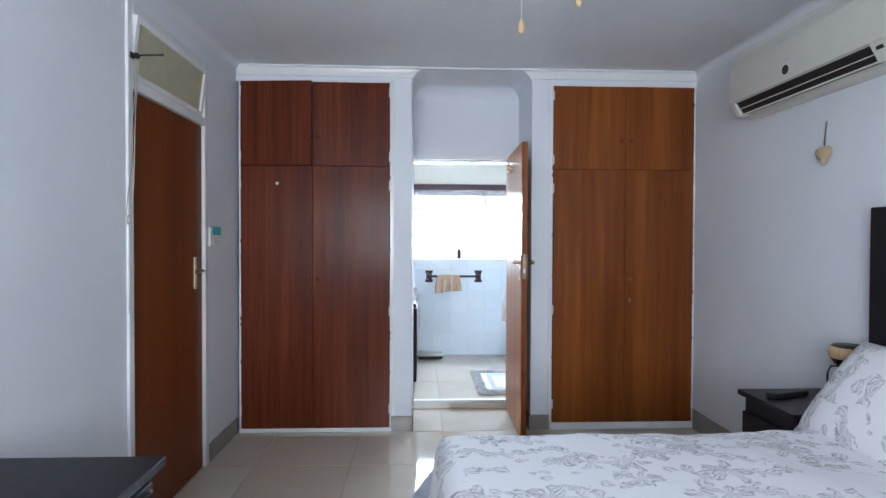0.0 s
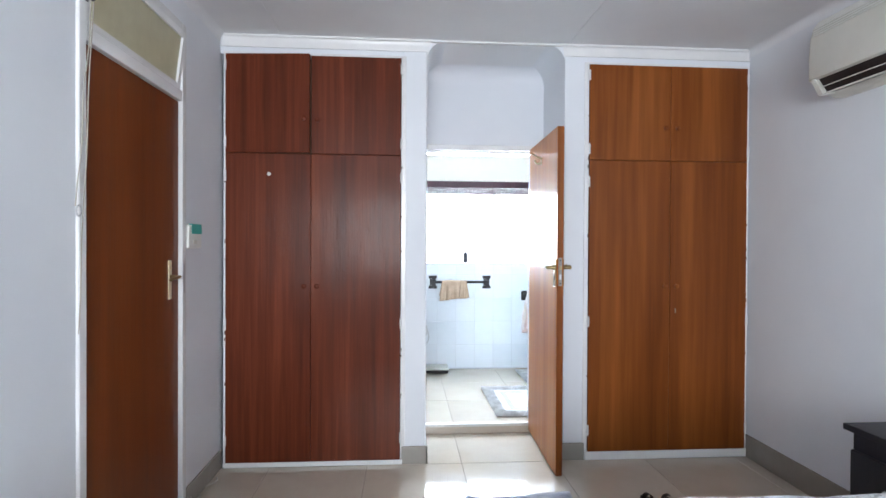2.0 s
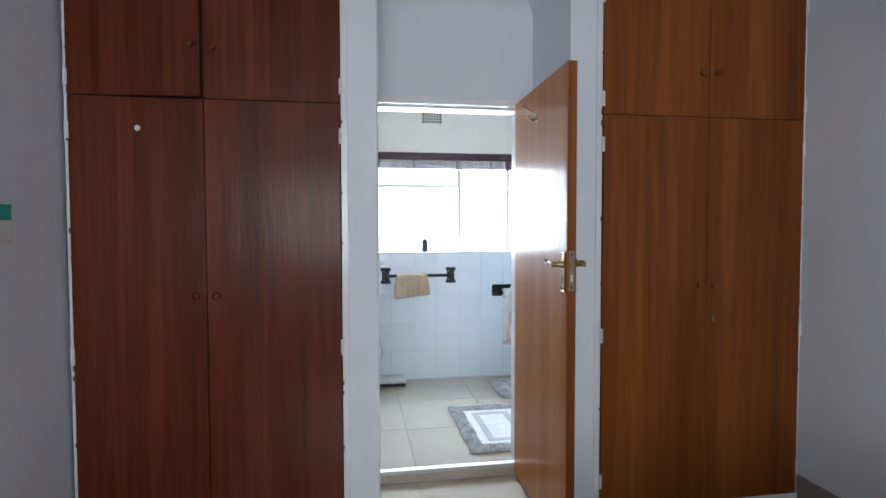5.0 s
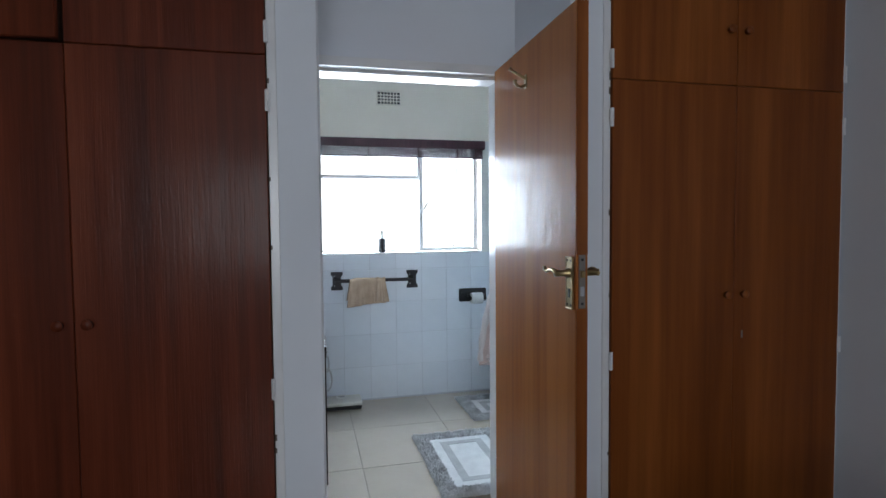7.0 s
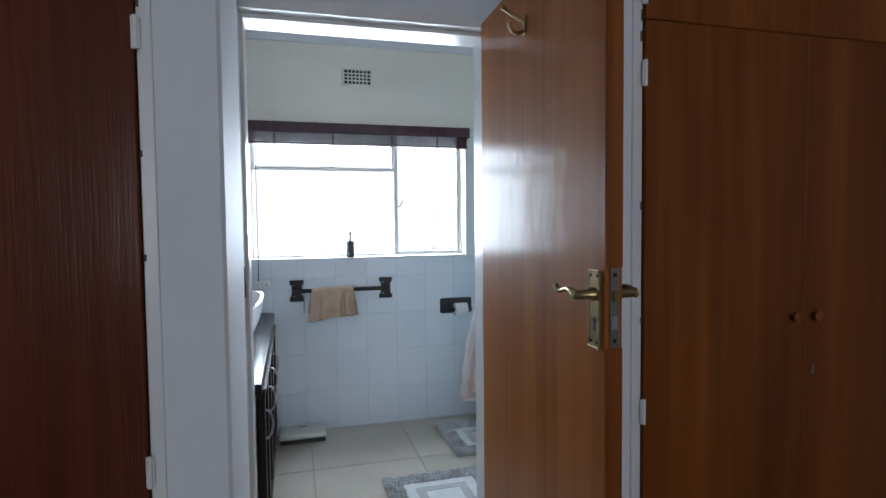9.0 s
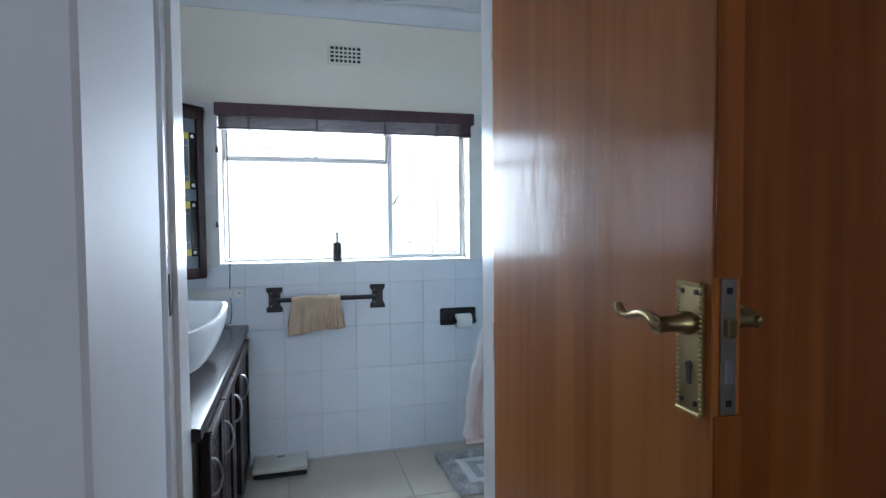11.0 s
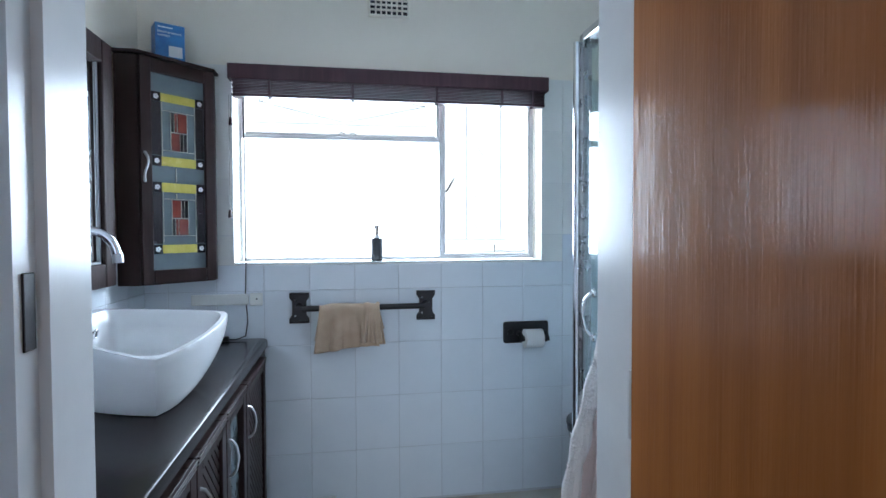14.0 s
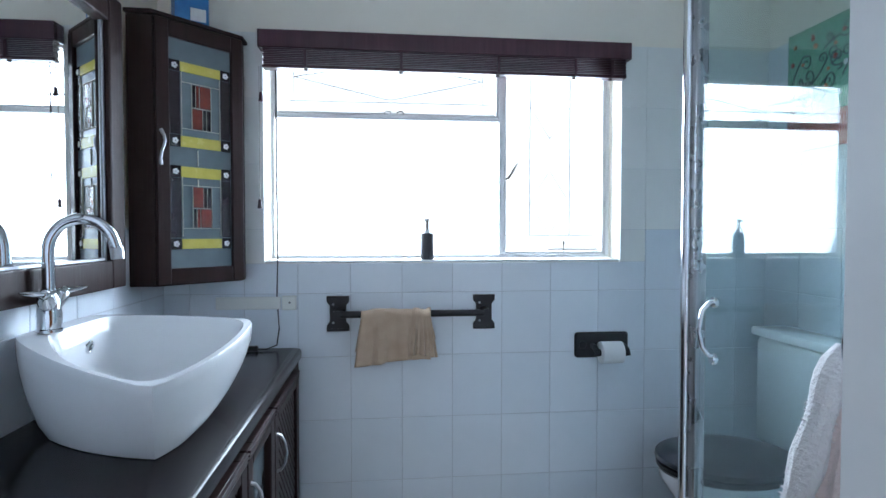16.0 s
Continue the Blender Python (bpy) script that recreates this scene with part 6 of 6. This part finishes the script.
def bunched_towel(x, y, z1, z0, seed):
    """A bath towel pulled through a ring: gathered at the top, opening into deep folds."""
    rings = []
    n = 72
    for k in range(25):
        t = k / 24
        w = 0.040 + 0.095 * t ** 0.55
        d = 0.028 + 0.032 * t ** 0.7
        ring = []
        for i in range(n):
            a = 2 * math.pi * i / n
            f = 1 + (0.10 + 0.10 * t) * math.sin(5 * a + seed + 0.7 * t) + 0.05 * math.sin(9 * a + 2.1)
            fuzz = 0.004 * noise.noise(Vector((math.cos(a) * 9, math.sin(a) * 9, t * 40)))
            ring.append(Vector((x + (w * f + fuzz) * math.cos(a), y + (d * f + fuzz) * math.sin(a), z1 + (z0 - z1) * t + (0.03 * math.sin(2 * a) * t if k < 24 else 0.03 * math.sin(2 * a)))))
        rings.append(ring)
    top = [p.lerp(Vector((x, y, z1 + 0.04)), 0.6) + Vector((0, 0, 0.03)) for p in rings[0]]
    return loft([top] + rings)


bt = thing("bath_towel", (0.86, YD2 + 0.085, 0.64), "fluffy white and pale pink bath towel hanging in a ring", "towel")
part("pink_panel", bunched_towel(0.888, YD2 + 0.082, 1.085, 0.66, 0.4), PINK_TOWEL, bt, "pale pink terry", smooth=True)
edge_pts = [(0.888 - 0.040 - 0.098 * t ** 0.55 + 0.004 * math.sin(7 * t), YD2 + 0.095 + 0.022 * t, 1.10 - 0.44 * t) for t in (k / 30 for k in range(31))]
bm = tube(edge_pts, [0.019 + 0.0025 * math.sin(k * 0.9) for k in range(31)], 12)
rnd = random.Random(4)
for k in range(2600):
    t = rnd.random()
    p = Vector(edge_pts[int(t * 30)]).lerp(Vector(edge_pts[min(int(t * 30) + 1, 30)]), t * 30 - int(t * 30))
    d = Vector((rnd.uniform(-1, 1), rnd.uniform(-1, 1), rnd.uniform(-1, 1))).normalized()
    q = p + d * 0.0165
    e = d.orthogonal().normalized() * 0.0013
    f = d.cross(e)
    a, b2, c2, o = bm.verts.new(q + e), bm.verts.new(q - e * 0.5 + f), bm.verts.new(q - e * 0.5 - f), bm.verts.new(q + d * 0.005)
    for tri in ((a, b2, o), (b2, c2, o), (c2, a, o)):
        bm.faces.new(tri)
part("white_border", bm, WHITE_TOWEL, bt, "white fluffy border")

# ---- toilet ----
tl = thing("toilet", (1.55, 6.11, 0), "white ceramic toilet with a black seat lid", "toilet")


def oval(cx, cy, rx, ry, z, n=32, blunt=0.0):
    return [(cx + rx * math.cos(a) + blunt * (math.cos(a) > 0) * 0.03, cy + ry * math.sin(a), z) for a in (2 * math.pi * k / n for k in range(n))]


part("bowl", loft([oval(1.55, 6.11, 0.17, 0.10, 0.0), oval(1.55, 6.11, 0.165, 0.095, 0.05), oval(1.55, 6.11, 0.16, 0.10, 0.16), oval(1.54, 6.11, 0.20, 0.15, 0.28), oval(1.515, 6.11, 0.235, 0.18, 0.37), oval(1.515, 6.11, 0.24, 0.185, 0.40)]), CERAMIC, tl, smooth=True)
part("seat", loft([oval(1.515, 6.11, 0.235, 0.185, 0.401), oval(1.515, 6.11, 0.245, 0.193, 0.408), oval(1.515, 6.11, 0.245, 0.193, 0.420), oval(1.515, 6.11, 0.238, 0.188, 0.425)]), BLACK_PLASTIC, tl, "black plastic seat", smooth=True)
part("lid", loft([oval(1.515, 6.11, 0.238, 0.190, 0.4265), oval(1.515, 6.11, 0.250, 0.198, 0.434), oval(1.515, 6.11, 0.248, 0.196, 0.448), oval(1.515, 6.11, 0.22, 0.17, 0.458), oval(1.515, 6.11, 0.1, 0.08, 0.461)]), plain("black_lid_gloss", (0.016, 0.017, 0.022), 0.3), tl, "glossy black lid", smooth=True)
part("cistern", box(1.765, BXR - 0.013, 5.93, 6.31, 0.42, 0.84, 0.025, segments=3), CERAMIC, tl, smooth=True)
part("cistern_lid", box(1.752, BXR - 0.0125, 5.92, 6.32, 0.841, 0.875, 0.01, segments=2), CERAMIC, tl, smooth=True)
part("pedestal_link", box(1.66, 1.76, 6.03, 6.19, 0.15, 0.41, 0.03, segments=2), CERAMIC, tl, smooth=True)


# ---- painted canvas on the bathroom side wall ----
PX, PY0, PY1, PZ0, PZ1 = BXR - 0.03, 5.86, 6.315, 1.56, 2.02
pc = thing("wall_picture", (BXR - 0.012, 6.06, PZ0), "green canvas with dark swirls and beads above a red band", "picture")
part("canvas", box(PX, BXR - 0.0125, PY0, PY1, PZ0 + 0.13, PZ1, 0.002), GREEN_CANVAS, pc)
part("red_band", box(PX, BXR - 0.0125, PY0, PY1 - 0.0, PZ0, PZ0 + 0.129, 0.002), RED_CANVAS, pc, "red painted lower band")
rnd = random.Random(11)
for k in range(15):
    cy, cz, r0 = rnd.uniform(PY0 + 0.06, PY1 - 0.06), rnd.uniform(PZ0 + 0.19, PZ1 - 0.05), rnd.uniform(0.022, 0.042)
    sgn, a0 = rnd.choice((-1, 1)), rnd.uniform(0, 6.28)
    pts = [(PX - 0.001, cy + r0 * (1 - i / 26) * math.cos(a0 + sgn * i * 0.42) + 0.012 * (i < 3) * (3 - i), cz + r0 * (1 - i / 26) * math.sin(a0 + sgn * i * 0.42) - 0.02 * (i < 3) * (3 - i)) for i in range(24)]
    part("swirl", tube(pts, 0.0026, 6), plain("dark_green_paint", (0.02, 0.05, 0.05), 0.5) if k == 0 else bpy.data.materials["dark_green_paint"], pc)
for k in range(34):
    y, z = rnd.uniform(PY0 + 0.02, PY1 - 0.02), rnd.uniform(PZ0 + 0.15, PZ1 - 0.02)
    part("bead", ball((PX - 0.001, y, z), rnd.uniform(0.006, 0.011), squash=(0.5, 1, 1), seg=10), (COPPER, PETAL, RED_CANVAS)[k % 3], pc, smooth=True)


# ---- tiles, laid piece by piece ----
def tile_mesh(name, w, h, d, bevel):
    """A tile flat in x-y with its top at z = 0 and eased edges."""
    bm = box(-w / 2, w / 2, -h / 2, h / 2, -d, 0)
    top = [e for e in bm.edges if all(abs(v.co.z) < 1e-6 for v in e.verts)]
    bmesh.ops.bevel(bm, geom=top, offset=bevel, segments=1, affect="EDGES")
    me = bpy.data.meshes.new(name)
    bmesh.ops.recalc_face_normals(bm, faces=bm.faces)
    bm.to_mesh(me)
    bm.free()
    return me


MESHES = {}


def lay(parent, u0, u1, v0, v1, place, turn, mat, depth, bevel):
    """One tile filling (u0..u1, v0..v1) of a surface; place maps (u, v) to the world, turn is the surface's rotation."""
    w, h = round(u1 - u0, 4), round(v1 - v0, 4)
    if w < 0.008 or h < 0.008:
        return
    key = (w, h, depth, mat.name)
    if key not in MESHES:
        MESHES[key] = tile_mesh("tile", w, h, depth, bevel)
        MESHES[key].materials.append(mat)
    ob = new("tile", MESHES[key])
    jig = Euler((random.uniform(-1, 1) * 0.0016, random.uniform(-1, 1) * 0.0016, 0)).to_matrix().to_4x4()
    ob.matrix_world = Matrix.Translation(place((u0 + u1) / 2, (v0 + v1) / 2)) @ turn @ jig
    ob.parent = parent
    return ob


def cuts(a, b, phase, pitch):
    k = math.floor((a - phase) / pitch)
    edges = []
    while phase + k * pitch < b:
        lo, hi = max(a, phase + k * pitch), min(b, phase + (k + 1) * pitch)
        if hi - lo > 0.012:
            edges.append((lo, hi))
        k += 1
    return edges


def surface(name):
    return bpy.data.objects[name]


J = 0.0022
flat = Matrix.Identity(4)
floor_ob = surface("floor")
for x0, x1 in cuts(XL, XR, 0.177, 0.6):
    for y0, y1 in cuts(-1.0, YD - 0.006, 4.66, 0.6):
        if y0 > YF - 0.02 and (x1 < -0.05 or x0 > 0.83):
            continue
        a, b = (max(x0, -0.052), min(x1, 0.835)) if y0 > YF else (x0, x1)
        lay(floor_ob, a + J, b - J, y0 + J, y1 - J, lambda u, v: Vector((u, v, ZB)), flat, FLOOR_TILE, 0.008, 0.0015)
for x0, x1 in cuts(BXL, BXR, 0.177, 0.6):
    for y0, y1 in cuts(YD + 0.036, YW, 4.66, 0.6):
        lay(floor_ob, x0 + J, x1 - J, y0 + J, y1 - J, lambda u, v: Vector((u, v, 0.0)), flat, FLOOR_TILE, 0.008, 0.0015)

# wall tiles 200 x 250 mm, dado below the sill and beside the window
face_y = Matrix.Rotation(radians(90), 4, "X")
face_px = Matrix.Rotation(radians(90), 4, "Z") @ face_y
face_nx = Matrix.Rotation(radians(-90), 4, "Z") @ face_y
# colour between tile blue and wall cream stands in for the light's gradient
LIT_UPPER_TILE = plaster("lit_upper_tile", (0.765, 0.765, 0.735), (0.82, 0.82, 0.79))
T = 0.0010


def tiled(name, us, vs, place, turn, hole=None, painted=9.0):
    wall = surface(name)
    for u0, u1 in us:
        for v0, v1 in vs:
            pieces = [(u0, u1, v0, v1)]
            if hole:
                hx0, hx1, hz0, hz1 = hole
                if u1 > hx0 and u0 < hx1 and v1 > hz0 and v0 < hz1:
                    pieces = []
                    if v0 < hz0:
                        pieces.append((u0, u1, v0, hz0))
                    lo = max(v0, hz0)
                    if u0 < hx0:
                        pieces.append((u0, hx0, lo, v1))
                    if u1 > hx1:
                        pieces.append((hx1, u1, lo, v1))
            for a, b, c, d in pieces:
                # pieces from this height up take the tile colour with light in it
                j = T if c < painted else 0.0005
                lay(wall, a + j, b - j, c + j, d - j, place, turn, WALL_TILE if c < painted else LIT_UPPER_TILE, 0.010, 0.0012 if c < painted else 0.0004)


levels = cuts(0.004, 2.01, 0.0105, 0.25)
tiled("wall_window", cuts(BXL + 0.012, BXR - 0.012, 0.161, 0.2015), levels, lambda u, v: Vector((u, YW - 0.012, v)), face_y, (WX0, WX1, WZ0 - 0.007, 3.0), 1.1)
tiled("wall_bathroom_left", cuts(YD2, YW, YW, 0.2015), [l for l in levels if l[0] < 1.2], lambda u, v: Vector((BXL + 0.012, u, v)), face_px)
tiled("wall_bathroom_right", cuts(YD2, YW, YW, 0.2015), levels, lambda u, v: Vector((BXR - 0.012, u, v)), face_nx)

# grout bed behind the tiles
for name, rows in (("wall_window", [(BXL + 0.003, WX0 - 0.001, YW - 0.0095, YW - 0.001, 0.0, 2.01), (WX1 + 0.001, BXR - 0.003, YW - 0.0095, YW - 0.001, 0.0, 2.01), (WX0 - 0.001, WX1 + 0.001, YW - 0.0095, YW - 0.001, 0.0, WZ0 - 0.008)]),
                   ("wall_bathroom_left", [(BXL + 0.001, BXL + 0.0095, YD2 + 0.001, YW - 0.010, 0.0, 1.26)]),
                   ("wall_bathroom_right", [(BXR - 0.0095, BXR - 0.001, YD2 + 0.001, YW - 0.010, 0.0, 2.01)])):
    g = link_mesh("grout", boxes(*rows), WALL_GROUT)
    g.parent = surface(name)
